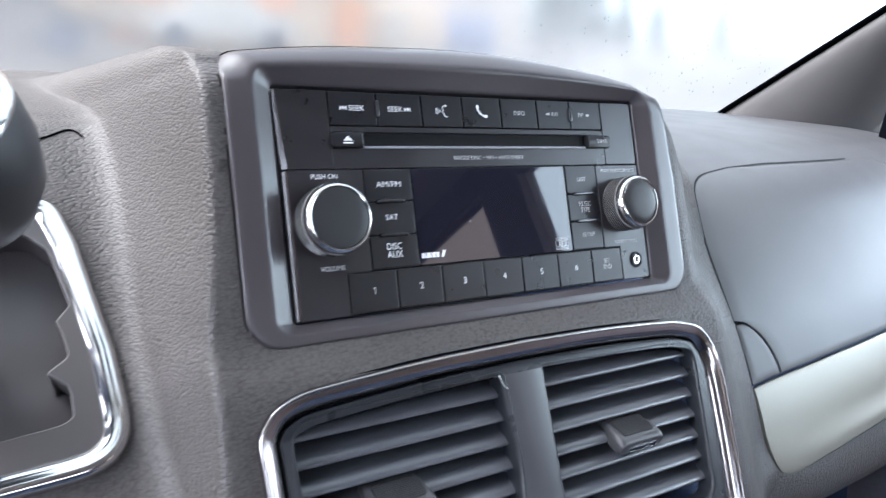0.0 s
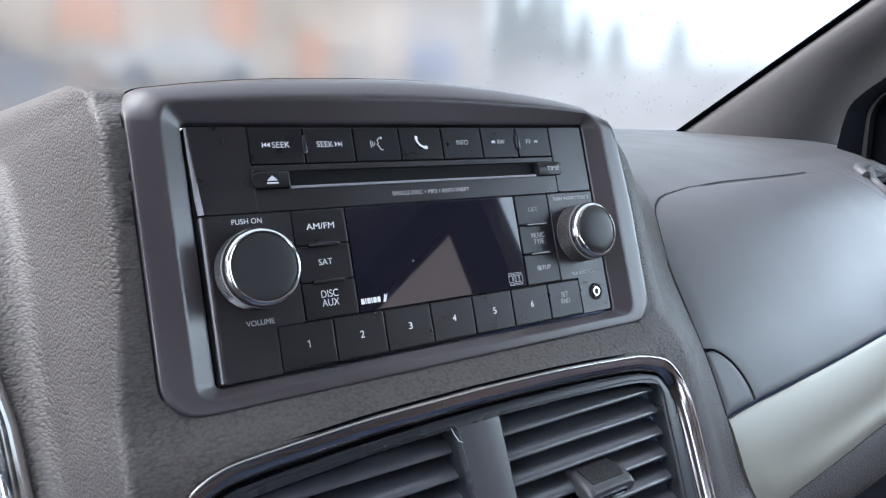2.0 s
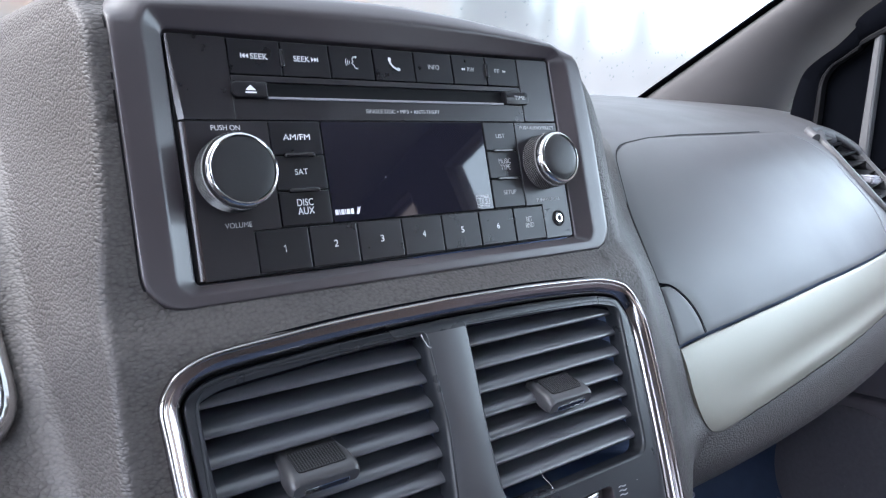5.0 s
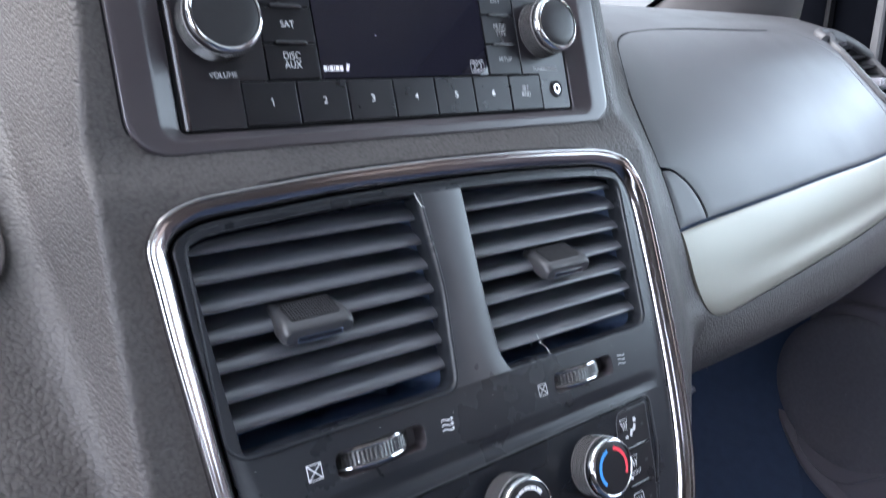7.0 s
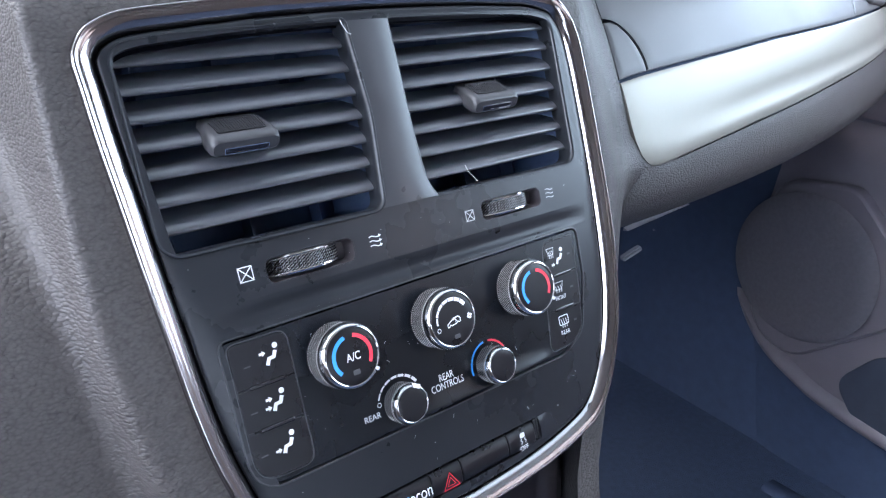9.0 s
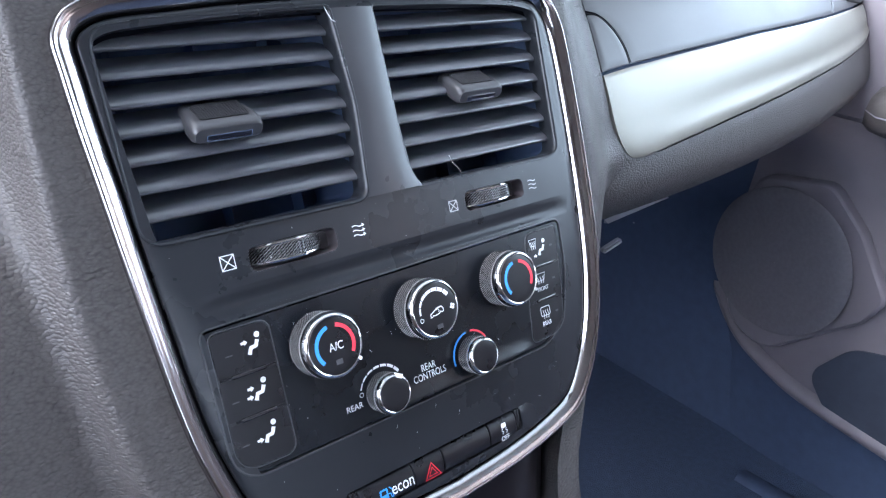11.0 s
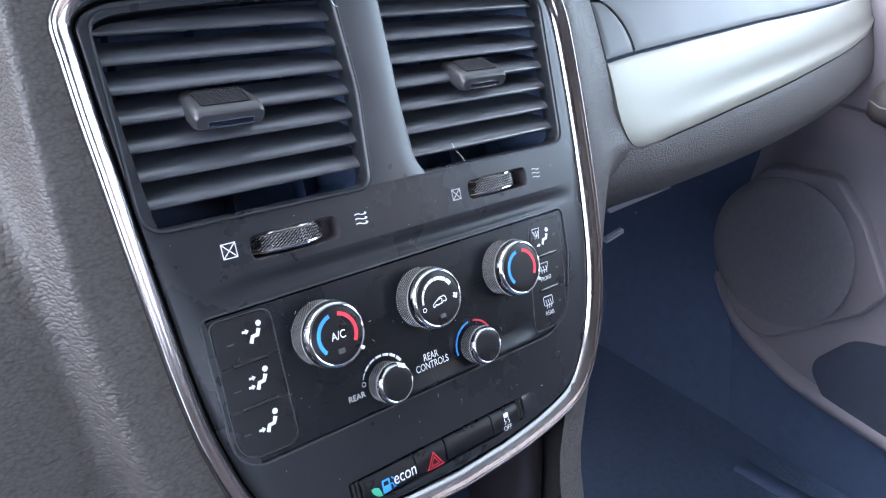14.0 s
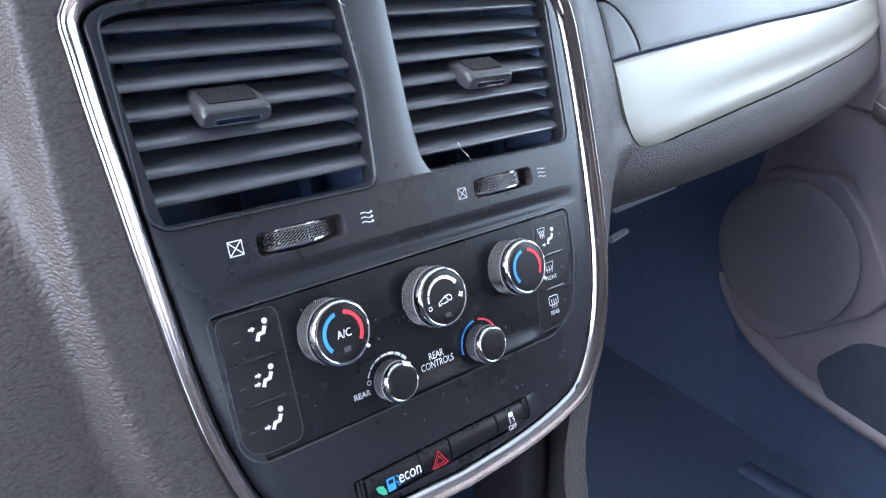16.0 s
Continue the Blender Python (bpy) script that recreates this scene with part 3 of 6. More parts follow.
def dash_sheet(name, zs, x_left, x_right, material, label="", proud=0.0, nx=48, thick=0.004, shape=None, bulge=0.0, hole=None):
    """A panel that follows the dash between two side lines, with a turned-in edge."""
    def pt(u, z, d):
        a, b = x_left(z), x_right(z)
        x = a + (b - a) * u
        zz = shape(x, z) if shape else z
        e = 0.002
        t = Vector((dash_y(x, zz + e) - dash_y(x, zz - e), 2 * e)).normalized()
        u2 = min(1, max(0, (z - zs[0]) / (zs[-1] - zs[0])))
        if bulge:
            k = min(1, max(0, (x - 0.30) / 0.16))
            d += bulge * (0.9 * math.exp(-((u2 - 0.13) / 0.09) ** 2) * k - 0.55 * math.exp(-((u2 - 0.36) / 0.13) ** 2) * k + 0.8 * math.sin(math.pi * u2) ** 0.8)
        return (x, dash_y(x, zz) - t.y * d, zz + t.x * d)
    us = [k / nx for k in range(nx + 1)]
    n = len(zs) - 1
    grid = []
    for i, z in enumerate(zs):
        edge = i in (0, n)
        grid.append([pt(u, z, proud - (0.0008 if edge or k in (0, nx) else 0)) for k, u in enumerate(us)])
    bm = loft(grid, closed=False)
    back0 = [pt(u, zs[0], proud - thick) for u in us]
    back1 = [pt(u, zs[-1], proud - thick) for u in us]
    loft([back0, grid[0]], closed=False, bm=bm)
    loft([grid[-1], back1], closed=False, bm=bm)
    for c in (0, nx):
        loft([[g[c] for g in grid], [pt(us[c], z, proud - thick) for z in zs]], closed=False, bm=bm)
    bmesh.ops.remove_doubles(bm, verts=bm.verts, dist=1e-6)
    if hole:
        cs = [(f, f.calc_center_median()) for f in bm.faces]
        bmesh.ops.delete(bm, geom=[f for f, c in cs if within((c.x, c.z), hole)], context="FACES")
    return part(name, bm, material, dash, label, scale=1, smooth=50)


def within(c, outline):
    """Whether a point lies inside an outline."""
    odd = False
    for p, q in zip(outline, outline[1:] + outline[:1]):
        if (p[1] > c[1]) != (q[1] > c[1]) and c[0] < p[0] + (q[0] - p[0]) * (c[1] - p[1]) / (q[1] - p[1]):
            odd = not odd
    return odd


SIDE_VENT = polyround([(0.716, 1.121, 0.010), (0.722, 1.070, 0.02), (0.745, 1.040, 0.02), (0.82, 1.032, 0.03), (0.842, 1.07, 0.03), (0.835, 1.118, 0.02), (0.775, 1.131, 0.03)], 6)
SIDE_HOLE = inset(SIDE_VENT, 0.003) if sum(p[0] * q[1] - q[0] * p[1] for p, q in zip(SIDE_VENT, SIDE_VENT[1:] + SIDE_VENT[:1])) > 0 else inset(SIDE_VENT[::-1], 0.003)


def span(a, b, n):
    return [a + (b - a) * k / n for k in range(n + 1)]


EDGE_Z = [0.90, 0.94, 0.972, 0.99, 1.023, 1.055, 1.085, 1.103, 1.114, 1.1205, 1.1265, 1.1305]
EDGE_X = [0.255, 0.272, 0.2890, 0.2815, 0.2803, 0.2844, 0.2965, 0.3085, 0.3190, 0.3285, 0.348, 0.4000]


def panel_left(z):
    return smooth_at(z, EDGE_Z, EDGE_X)


END = RIGHT - 0.005
# the base sheet under the panels, seen only in the joints
dash_sheet("core", span(0.945, 1.100, 36), lambda z: panel_left(z) - 0.012, lambda z: END, dark_void, "", proud=-0.0042, nx=140, thick=0.01, hole=SIDE_HOLE)
dash_sheet("panel_seat", span(1.095, 1.1350, 20), lambda z: min(0.335, panel_left(z) - 0.006), lambda z: END, pad_vinyl, "", proud=-0.0004, nx=140, thick=0.01, hole=SIDE_HOLE)
# the satin strip's lower and upper lines
def strip_low(x):
    return smooth_at(x, [0.27, 0.28, 0.2875, 0.294, 0.300, 0.316, 0.346, 0.382, 0.422, 0.468, 0.523, 0.59, 0.708, 0.79, 0.825, 0.86], [0.983, 0.979, 0.975, 0.973, 0.9725, 0.9738, 0.9767, 0.9795, 0.9823, 0.9846, 0.9872, 0.9900, 0.9932, 0.9968, 1.002, 1.020])


def strip_top(x):
    return smooth_at(x, [0.27, 0.279, 0.307, 0.335, 0.3715, 0.403, 0.457, 0.495, 0.575, 0.86], [1.0208, 1.0218, 1.0243, 1.0258, 1.0277, 1.0289, 1.0308, 1.0316, 1.0318, 1.0318])


def strip_shape(x, z):
    t = (z - 0.972) / (1.0245 - 0.972)
    return strip_low(x) + (strip_top(x) - strip_low(x)) * t


def pad_shape(x, z):
    """The panels above the strip follow its upper line."""
    return z + (strip_top(x) - 1.0245) * min(1, max(0, (1.065 - z) / (1.065 - 1.0265)))


# passenger panel, its hinge cover and the satin strip
def hinge_arc(z):
    t = max(0, min(1, (z - 1.0265) / (1.0555 - 1.0265)))
    return 0.2835 + 0.0255 * math.sqrt(max(0, 1 - t ** 2.2))


zs = span(1.0265, 1.054, 14) + [1.0555] + span(1.058, 1.126, 34) + [1.1275, 1.129, 1.1298, 1.1305]
def airbag_left(z):
    if z < 1.0555:
        return hinge_arc(z) + 0.0012
    return panel_left(z) + 0.0010


def vent_side(z):
    return smooth_at(z, [1.02, 1.04, 1.07, 1.10, 1.12, 1.1305], [0.672, 0.690, 0.703, 0.702, 0.690, 0.655])


dash_sheet("airbag_panel", zs, airbag_left, vent_side, pad_vinyl, "smooth grey passenger airbag panel", proud=0.0005, nx=70, shape=pad_shape)
dash_sheet("hinge_cover", span(1.0265, 1.0540, 14), lambda z: panel_left(z) + 0.0012, lambda z: max(hinge_arc(z), panel_left(z) + 0.0014), pad_vinyl, "small grey quarter-round cover", proud=0.0005, nx=10, shape=pad_shape)
dash_sheet("side_panel", span(1.0265, 1.1305, 40), lambda z: vent_side(z) + 0.0012, lambda z: END, pad_vinyl, "", proud=0.0005, nx=70, hole=SIDE_HOLE, shape=pad_shape)


def dash_ribbon(name, pts, width, proud, material, label):
    """A thin joint drawn on the dash through points (x, z)."""
    p = [Vector(q) for q in pts]
    rows = []
    for i, q in enumerate(p):
        d = (p[min(i + 1, len(p) - 1)] - p[max(i - 1, 0)]).normalized()
        n = Vector((-d.y, d.x)) * width / 2
        row = []
        for s in (q - n, q + n):
            t = Vector((dash_y(s.x, s.y + 0.002) - dash_y(s.x, s.y - 0.002), 0.004)).normalized()
            row.append((s.x, dash_y(s.x, s.y) - t.y * proud, s.y + t.x * proud))
        rows.append(row)
    return part(name, loft(rows, closed=False), material, dash, label, scale=1, smooth=60)


joint = [(airbag_left(z) - 0.0007, z) for z in span(1.0555, 1.1300, 60)] + [(x, 1.1300 + 0.0013 * min(1, (x - airbag_left(1.1300)) / 0.05)) for x in span(airbag_left(1.1300) + 0.004, 0.60, 30)]
dash_ribbon("panel_joint", joint, 0.0006, 0.0004, slot_black, "fine dark joint round the airbag panel")
dash_ribbon("panel_joint", [(hinge_arc(z) + 0.0006, pad_shape(hinge_arc(z), z)) for z in span(1.0270, 1.0555, 20)], 0.0011, 0.0006, frame_black, "fine dark joint round the cover")


def strip_left(z):
    return smooth_at(z, [0.972, 0.9735, 0.976, 0.981, 0.989, 1.0, 1.0245], [0.3045, 0.2960, 0.2900, 0.2855, 0.2828, 0.2815, 0.2810])


dash_sheet("trim_strip", span(0.972, 0.978, 8) + span(0.979, 1.0245, 30), strip_left, lambda z: 0.84 + 0.006 * (z - 0.972) / 0.05, silver, "satin silver trim strip", proud=0.0010, nx=60, shape=strip_shape, bulge=0.0013)

# lower padded roll under the strip
def low_shape(x, z):
    t = (z - 0.90) / (0.9712 - 0.90)
    top = strip_low(x) - 0.0012 + 0.016 * min(1, max(0, (0.318 - x) / 0.022))
    return top - (0.9712 - z) * (1 - 0.35 * max(0, (x - 0.3) / 0.55))


dash_sheet("lower_roll", span(0.900, 0.9712, 18), lambda z: 0.257, lambda z: END, leather, "", nx=60, shape=low_shape)

# upper pad back to the windscreen
rows = []
curve = catmull([(p[0], p[1], 0) for p in DASH[9:]], 30)
for k in range(31):
    q = curve[k]
    row = []
    for i in range(61):
        x = 0.33 + (RIGHT + 0.02 - 0.33) * i / 60
        t = k / 30
        y0 = dash_y(x, 1.1322)
        y1 = base_y(x) + 0.02
        depth = (y1 - y0) * t ** 1.6
        y = y0 + depth
        z = 1.1322 + 0.0170 * (1 - math.exp(-depth / 0.042)) - 0.004 * t * t
        row.append((x, y, z))
    rows.append(row)
rows = [[(0.33 + (RIGHT + 0.02 - 0.33) * i / 60, dash_y(0.33 + (RIGHT + 0.02 - 0.33) * i / 60, z) + 0.0002, z) for i in range(61)] for z in (1.121, 1.125, 1.128, 1.1305)] + rows
part("upper_pad", loft(rows, closed=False), pad_vinyl, dash, "smooth grey top pad", scale=1, smooth=60)


# ---- centre stack skin, in grained vinyl ----
# the outline of the chrome surround, on the climate plane
CX = 96.5
WEST = [(0, 13.2), (45, 12.4), (80, 10.4), (96.5, 9.2), (103.5, 8.0), (109, 6.0), (113.8, 3.1), (117.5, -1.6), (119.3, -7), (118.9, -17), (118.0, -35), (116.4, -56), (114.5, -82), (112.4, -107), (110, -133), (106.2, -157), (98, -184), (84, -203), (66, -211), (36, -215), (0, -217)]
EAST = [(0, 13.2), (45, 12.6), (80, 10.9), (95, 9.4), (109, 5.2), (116, -2.5), (119.4, -11), (121.0, -22), (121.4, -45), (120.8, -78), (119.2, -110), (115.4, -140), (108.4, -166), (97.5, -188), (84, -203), (66, -210), (36, -215), (0, -217)]
west, east = catmull([(*p, 0) for p in WEST], 110), catmull([(*p, 0) for p in EAST], 110)
outline = [(CX - p.x, p.y) for p in west] + [(CX + p.x, p.y) for p in reversed(east[1:-1])]

def front_y(z):
    a = (z - 1.18) * 0.36397 - 0.0034
    b = -0.0526 + 0.4464 * (z - 1.07) - 0.0005
    t = max(0, min(1, (z - 1.0795) / 0.014))
    t = t * t * (3 - 2 * t)
    return b * (1 - t) + a * t


POD = [(-0.150, 0.74), (-0.140, 0.80), (-0.118, 0.88), (-0.098, 0.94), (-0.075, 0.99), (-0.040, 1.025), (-0.005, 1.057), (0.038, 1.097), (0.078, 1.132), (0.105, 1.150), (0.125, 1.1535), (0.15, 1.1555), (0.25, 1.1555), (0.40, 1.153), (0.58, 1.150)]
FRONT = [(front_y(0.74), 0.74), (front_y(0.80), 0.80), (front_y(0.88), 0.88), (front_y(0.94), 0.94), (front_y(0.99), 0.99), (front_y(1.025), 1.025), (front_y(1.057), 1.057), (front_y(1.097), 1.097), (front_y(1.132), 1.132), (front_y(1.165), 1.165), (-0.0030, 1.1805), (0.0085, 1.1870), (0.034, 1.1915), (0.17, 1.1860), (0.58, 1.150)]
NROW = 104
pod, front = catmull([(*p, 0) for p in POD], NROW), catmull([(*p, 0) for p in FRONT], NROW)


def left_edge(z):
    return smooth_at(z, [0.70, 0.84, 0.90, 0.94, 1.0, 1.08, 1.15, 1.2], [-0.004, -0.012, -0.022, -0.031, -0.036, -0.034, -0.0275, -0.027])


def chrome_left(z):
    """The skin ends under the chrome or the bezel."""
    return smooth_at(z, [0.70, 0.85, 0.885, 0.905, 0.93, 0.96, 1.0, 1.2], [0.030, 0.030, 0.016, 0.004, -0.006, -0.012, -0.0145, -0.0130])


def hood_turn(y):
    """Behind the radio the hood's side turns inwards."""
    return smooth_at(y, [-1.0, 0.03, 0.08, 0.17, 0.30, 0.58], [0.0, 0.0, 0.005, 0.025, 0.05, 0.06])


rows = []
for p, f in zip(pod, front):
    z = f.y
    if z < 1.16:
        f.x = front_y(z)
    turn = hood_turn(f.x)
    xe, xi = left_edge(z) + turn, chrome_left(z) + turn
    depth = max(0.001, p.x - f.x)
    xw = xe - 0.006 - 0.10 * depth - 0.7 * turn
    a, b, c, d = Vector((xi, f.x, f.y)), Vector((xe, f.x, f.y)), Vector((xw, p.x, p.y)), Vector((LEFT + 0.01, p.x, p.y))
    r1, r2 = min(0.0042, depth * 0.45), min(0.016, depth * 0.45)
    s = (c - b).normalized()
    p0, p1 = b + Vector((r1, 0, 0)), b + s * r1
    row = [a.lerp(p0, k / 10) for k in range(10)]
    row += [p0 * (1 - t) ** 2 + b * 2 * t * (1 - t) + p1 * t * t for t in [k / 8 for k in range(9)]]
    q0, q1 = c - s * r2, c - Vector((r2, 0, 0))
    row += [p1.lerp(q0, k / 6) for k in range(1, 6)]
    row += [q0 * (1 - t) ** 2 + c * 2 * t * (1 - t) + q1 * t * t for t in [k / 8 for k in range(9)]]
    row += [q1.lerp(d, (k / 90) ** 1.3) for k in range(1, 91)]
    rows.append([tuple(v) for v in row])
bm = loft(rows, closed=False)
# the skin is cut out under the gear selector
GATE_RING = polyround([(-90, 100, 16), (-14.5, 101.5, 14), (-8.0, 78, 30), (-0.6, 28, 60), (1.6, -19, 26), (-84, -24, 16), (-102, -4, 30), (-98, 60, 40)], 8)[::-1]
cut_line, to_gate, cut_faces = inset(GATE_RING, 4.5), GATE.inverted(), []
for f in bm.faces:
    c = to_gate @ f.calc_center_median() * 1000
    if abs(c.z) < 40 and within((c.x, c.y), cut_line):
        cut_faces.append(f)
bmesh.ops.delete(bm, geom=cut_faces, context="FACES")
# right flank, from the chrome to the passenger panel
SIDE = [(0.215, 0.0, 0.74), (0.222, -0.02, 0.80), (0.232, -0.036, 0.89), (0.264, -0.0605, 0.938), (0.2850, -0.0655, 0.972), (0.2812, -0.0565, 0.992), (0.2800, -0.0420, 1.023), (0.2844, -0.0193, 1.055), (0.2990, 0.0200, 1.0905), (0.3235, 0.0567, 1.1187), (0.345, 0.085, 1.131), (0.36, 0.13, 1.142), (0.36, 0.25, 1.148), (0.36, 0.40, 1.149), (0.36, 0.58, 1.1485)]
F2 = [FRONT[0], FRONT[1], FRONT[2], (front_y(0.935), 0.935), (front_y(0.972), 0.972), (front_y(0.992), 0.992), (front_y(1.023), 1.023), (front_y(1.055), 1.055), (front_y(1.0905), 1.0905), (front_y(1.1187), 1.1187), (front_y(1.150), 1.150), (0.004, 1.178), (0.040, 1.190), (0.16, 1.186), (0.58, 1.1485)]
side, front2 = catmull(SIDE, NROW), catmull([(*p, 0) for p in F2], NROW)


def right_edge(z):
    return smooth_at(z, [0.70, 0.85, 0.885, 0.905, 0.93, 0.96, 1.0, 1.07, 1.1, 1.2], [0.160, 0.170, 0.186, 0.197, 0.208, 0.217, 0.2225, 0.2225, 0.2165, 0.2125])


rows = []
for q, f in zip(side, front2):
    z = f.y
    if z < 1.145:
        f.x = front_y(z)
    xe = right_edge(z)
    a = Vector((xe - 0.016, f.x, z))
    b = Vector((xe, f.x, z))
    row = [a.lerp(b, k / 10) for k in range(11)]
    for k in range(1, 25):
        t = k / 24
        g = t + 0.9 * t * t * (1 - t) - 0.55 * t * (1 - t) ** 3
        row.append(Vector((xe + (q.x - xe) * t, f.x + (q.y - f.x) * g, z + (q.z - z) * t)))
    rows.append([tuple(v) for v in row])
loft(rows, closed=False, bm=bm)
# the band between bezel and chrome, and the top behind the bezel
band = [[(x, front_y(z) + 0.0003, z) for x in span(-0.024, 0.2165, 160)] for z in span(1.068, 1.0985, 30)]
loft(band, closed=False, bm=bm)
top = [(0.012, 1.180), (0.045, 1.1885), (0.16, 1.183), (0.58, 1.150)]
loft([[(x, p.x, p.y) for x in span(-0.0165 + hood_turn(p.x), 0.21, 12)] for p in catmull([(*p, 0) for p in top], 16)], closed=False, bm=bm)
# the skin ends under the chrome and under the bezel
bezel_line = rrect(-17.5, -95.6, 209.5, 2.0, (12.5, 10.5, 1, 1), 6)
under_line, to_climate, to_radio, cut_faces = inset(outline, 5.0), CLIMATE.inverted(), RADIO.inverted(), []
for f in bm.faces:
    c = f.calc_center_median()
    q, r = to_climate @ c * 1000, to_radio @ c * 1000
    if (abs(q.z) < 25 and within((q.x, q.y), under_line)) or (abs(r.z) < 12 and within((r.x, r.y), bezel_line)):
        cut_faces.append(f)
bmesh.ops.delete(bm, geom=cut_faces, context="FACES")
part("centre_skin", bm, leather, dash, "dark grey grained vinyl skin", scale=1, smooth=60)

# dark inner box and lower console under the stack
bm = bmesh.new()
hw0, hw1 = 0.100, 0.085
loft([[(0.095 - hw0, 0.02, 1.05), (0.095 + hw0, 0.02, 1.05), (0.095 + hw0, 0.12, 1.05), (0.095 - hw0, 0.12, 1.05)], [(0.095 - hw1, -0.05, 0.86), (0.095 + hw1, -0.05, 0.86), (0.095 + hw1, 0.12, 0.86), (0.095 - hw1, 0.12, 0.86)]], cap0=True, cap1=True, bm=bm)
part("inner_box", bm, dark_void, dash, scale=1, smooth=0)


# ---- radio bezel ----
bez = root("radio_bezel", RADIO, "dark grey satin plastic surround of the radio, arched on top", "bezel")
N = 8
inner = rrect(-1.0, -90.0, 191.0, 1.0, 2.4, N, 12)
outer = rrect(-19.5, -97.5, 212.0, 9.5, (13, 11, 17, 9), N, 12)
outer = [(x - (3.5 if x > 95 else 0) * max(0, (y + 40) / 50) * (1 if x > 180 else 0), y + ((13.5 * max(0, 1 - ((x - 92) / 118) ** 2) + 3.5 * max(0, (60 - x) / 80)) * min(1, max(0, y / 8)))) for x, y in outer]


def mixed(t, z, lift=0.0, roll=0.0):
    out = []
    for (ox, oy), (ix, iy) in zip(outer, inner):
        w = max(0, min(1, (oy - 1) / 11))
        w = w * w * (3 - 2 * w)
        out.append((ox + (ix - ox) * t, oy + (iy - oy) * t + lift * w, z - roll * w))
    return out


part("surround", loft([mixed(0, -22, 0, 18), mixed(0, -3, 0, 13), mixed(0, 3.5, 0, 12.3), mixed(0.008, 4.1, -0.1, 11.6), mixed(0.03, 4.5, -0.2, 10.4), mixed(0.12, 4.68, -0.2, 6.9), mixed(0.25, 4.7, 0, 3.4), mixed(0.45, 4.7, 0, 0.9), mixed(0.55, 4.7), mixed(0.60, 4.5), mixed(0.645, 4.05), mixed(0.92, 1.0), mixed(0.98, 0.5), mixed(0.994, 0.0), mixed(1, -5)]), bezel_plastic, bez, smooth=60)

def rolled(oy):
    w = max(0, min(1, (oy - 1) / 11))
    return w * w * (3 - 2 * w)


def rim_line(d, z):
    return [(x, y, z - 13 * rolled(oy)) for (x, y), (ox, oy) in zip(inset(outer, d), outer)]


part("gasket", loft([rim_line(-0.75, -9), rim_line(-0.75, 3.2), rim_line(0.3, 3.2), rim_line(0.3, -9)]), slot_black, bez, "thin black joint round the surround")

# ---- car radio ----
radio = root("car_radio", RADIO, "black car radio with disc slot, dark display and two knobs", "car radio")
part("backing", slab(rrect(-0.2, -89.2, 190.2, 0.2, 1.6), -8, -1.4, 0.2), slot_black, radio)


def tile(name, x0, s0, x1, s1, z=0.0, r=0.5, gap=0.32, material=None, bevel=0.35, label="", parent=None):
    """A button cap; s runs down the face."""
    return part(name, slab(rrect(x0 + gap, -s1 + gap, x1 - gap, -s0 - gap, r, 4), -3.5, z, bevel), material or button_black, parent or radio, label)


COL = [22.2, 43.7, 65.0, 86.0, 107.0, 128.2, 148.5, 168.8]
part("faceplate", plate([polyround([(0.9, -0.2, 0.4), (3.2, -31.2, 0.4), (22.0, -31.2, 0.4), (22.0, -0.2, 0.4)], 3)], -3.5, 0.0, 0.1), radio_black, radio)
part("chamfer", loft([[(0.2, y, -3.5), (0.2, y, -0.6 - 1.6 * t), (0.75 + 2.35 * t, y, -0.08), (0.95 + 2.3 * t, y, -0.01), (0.95 + 2.3 * t, y, -3.5)] for y, t in ((-31.0, 1.0), (-16.0, 0.5), (-0.4, 0.0))], cap0=True, cap1=True), chamfer_reflection, radio, "glossy slanting faceplate edge, brown reflection painted in")
tile("faceplate", 168.8, 0, 190, 31.4, r=1.2, gap=0.15, material=radio_black)
seek = [tile("button", a, 0, b, 14.2) for a, b in zip(COL, COL[1:])]
part("faceplate", plate([rrect(22.3, -31.3, 168.7, -14.4, 0.3), rrect(21.0 + 1.6, -23.2, 173 - 5, -16.6, 0.6)], -3.5, 0.0, 0.25), radio_black, radio)
ZT = 0.04


def arrows(cx, cy, h, direction, bar, z, parent, count=2):
    bm = bmesh.new()
    w = h * 0.72
    for k in range(count):
        x = cx + (k - count / 2) * w * direction
        fill(bm, [(x, cy - h / 2), (x + w * direction, cy), (x, cy + h / 2)], z)
    if bar:
        x = cx + count / 2 * w * direction
        fill(bm, [(x, cy - h / 2), (x + 0.35 * direction, cy - h / 2), (x + 0.35 * direction, cy + h / 2), (x, cy + h / 2)], z)
    return part("arrows", bm, white_ink, parent, smooth=0)


arrows(29.0, -6.8, 1.9, -1, True, ZT, seek[0])
text("SEEK", 34.6, -6.8, ZT, 7.0, 2.2, white_ink, seek[0])
text("SEEK", 52.5, -6.8, ZT, 7.0, 2.2, white_ink, seek[1])
arrows(58.0, -6.8, 1.9, 1, True, ZT, seek[1])
bm = bmesh.new()
stroke(bm, [(76.6, -4.4), (75.6, -5.6), (76.0, -6.6), (75.2, -7.2), (76.2, -8.0), (76.6, -9.2), (78.0, -9.4)], 0.45, ZT)
fill(bm, circle(77.4, -4.6, 0.55, 12), ZT)
for k, r in enumerate((1.2, 2.1, 3.0)):
    stroke(bm, circle(75.4, -7.0, r, 8, 150, 215), 0.36, ZT)
part("voice_symbol", bm, white_ink, seek[2], smooth=0)
bm = bmesh.new()
stroke(bm, [(94.2, -4.6), (94.4, -6.0), (95.6, -7.6), (97.4, -8.6), (98.6, -8.6)], 0.9, ZT)
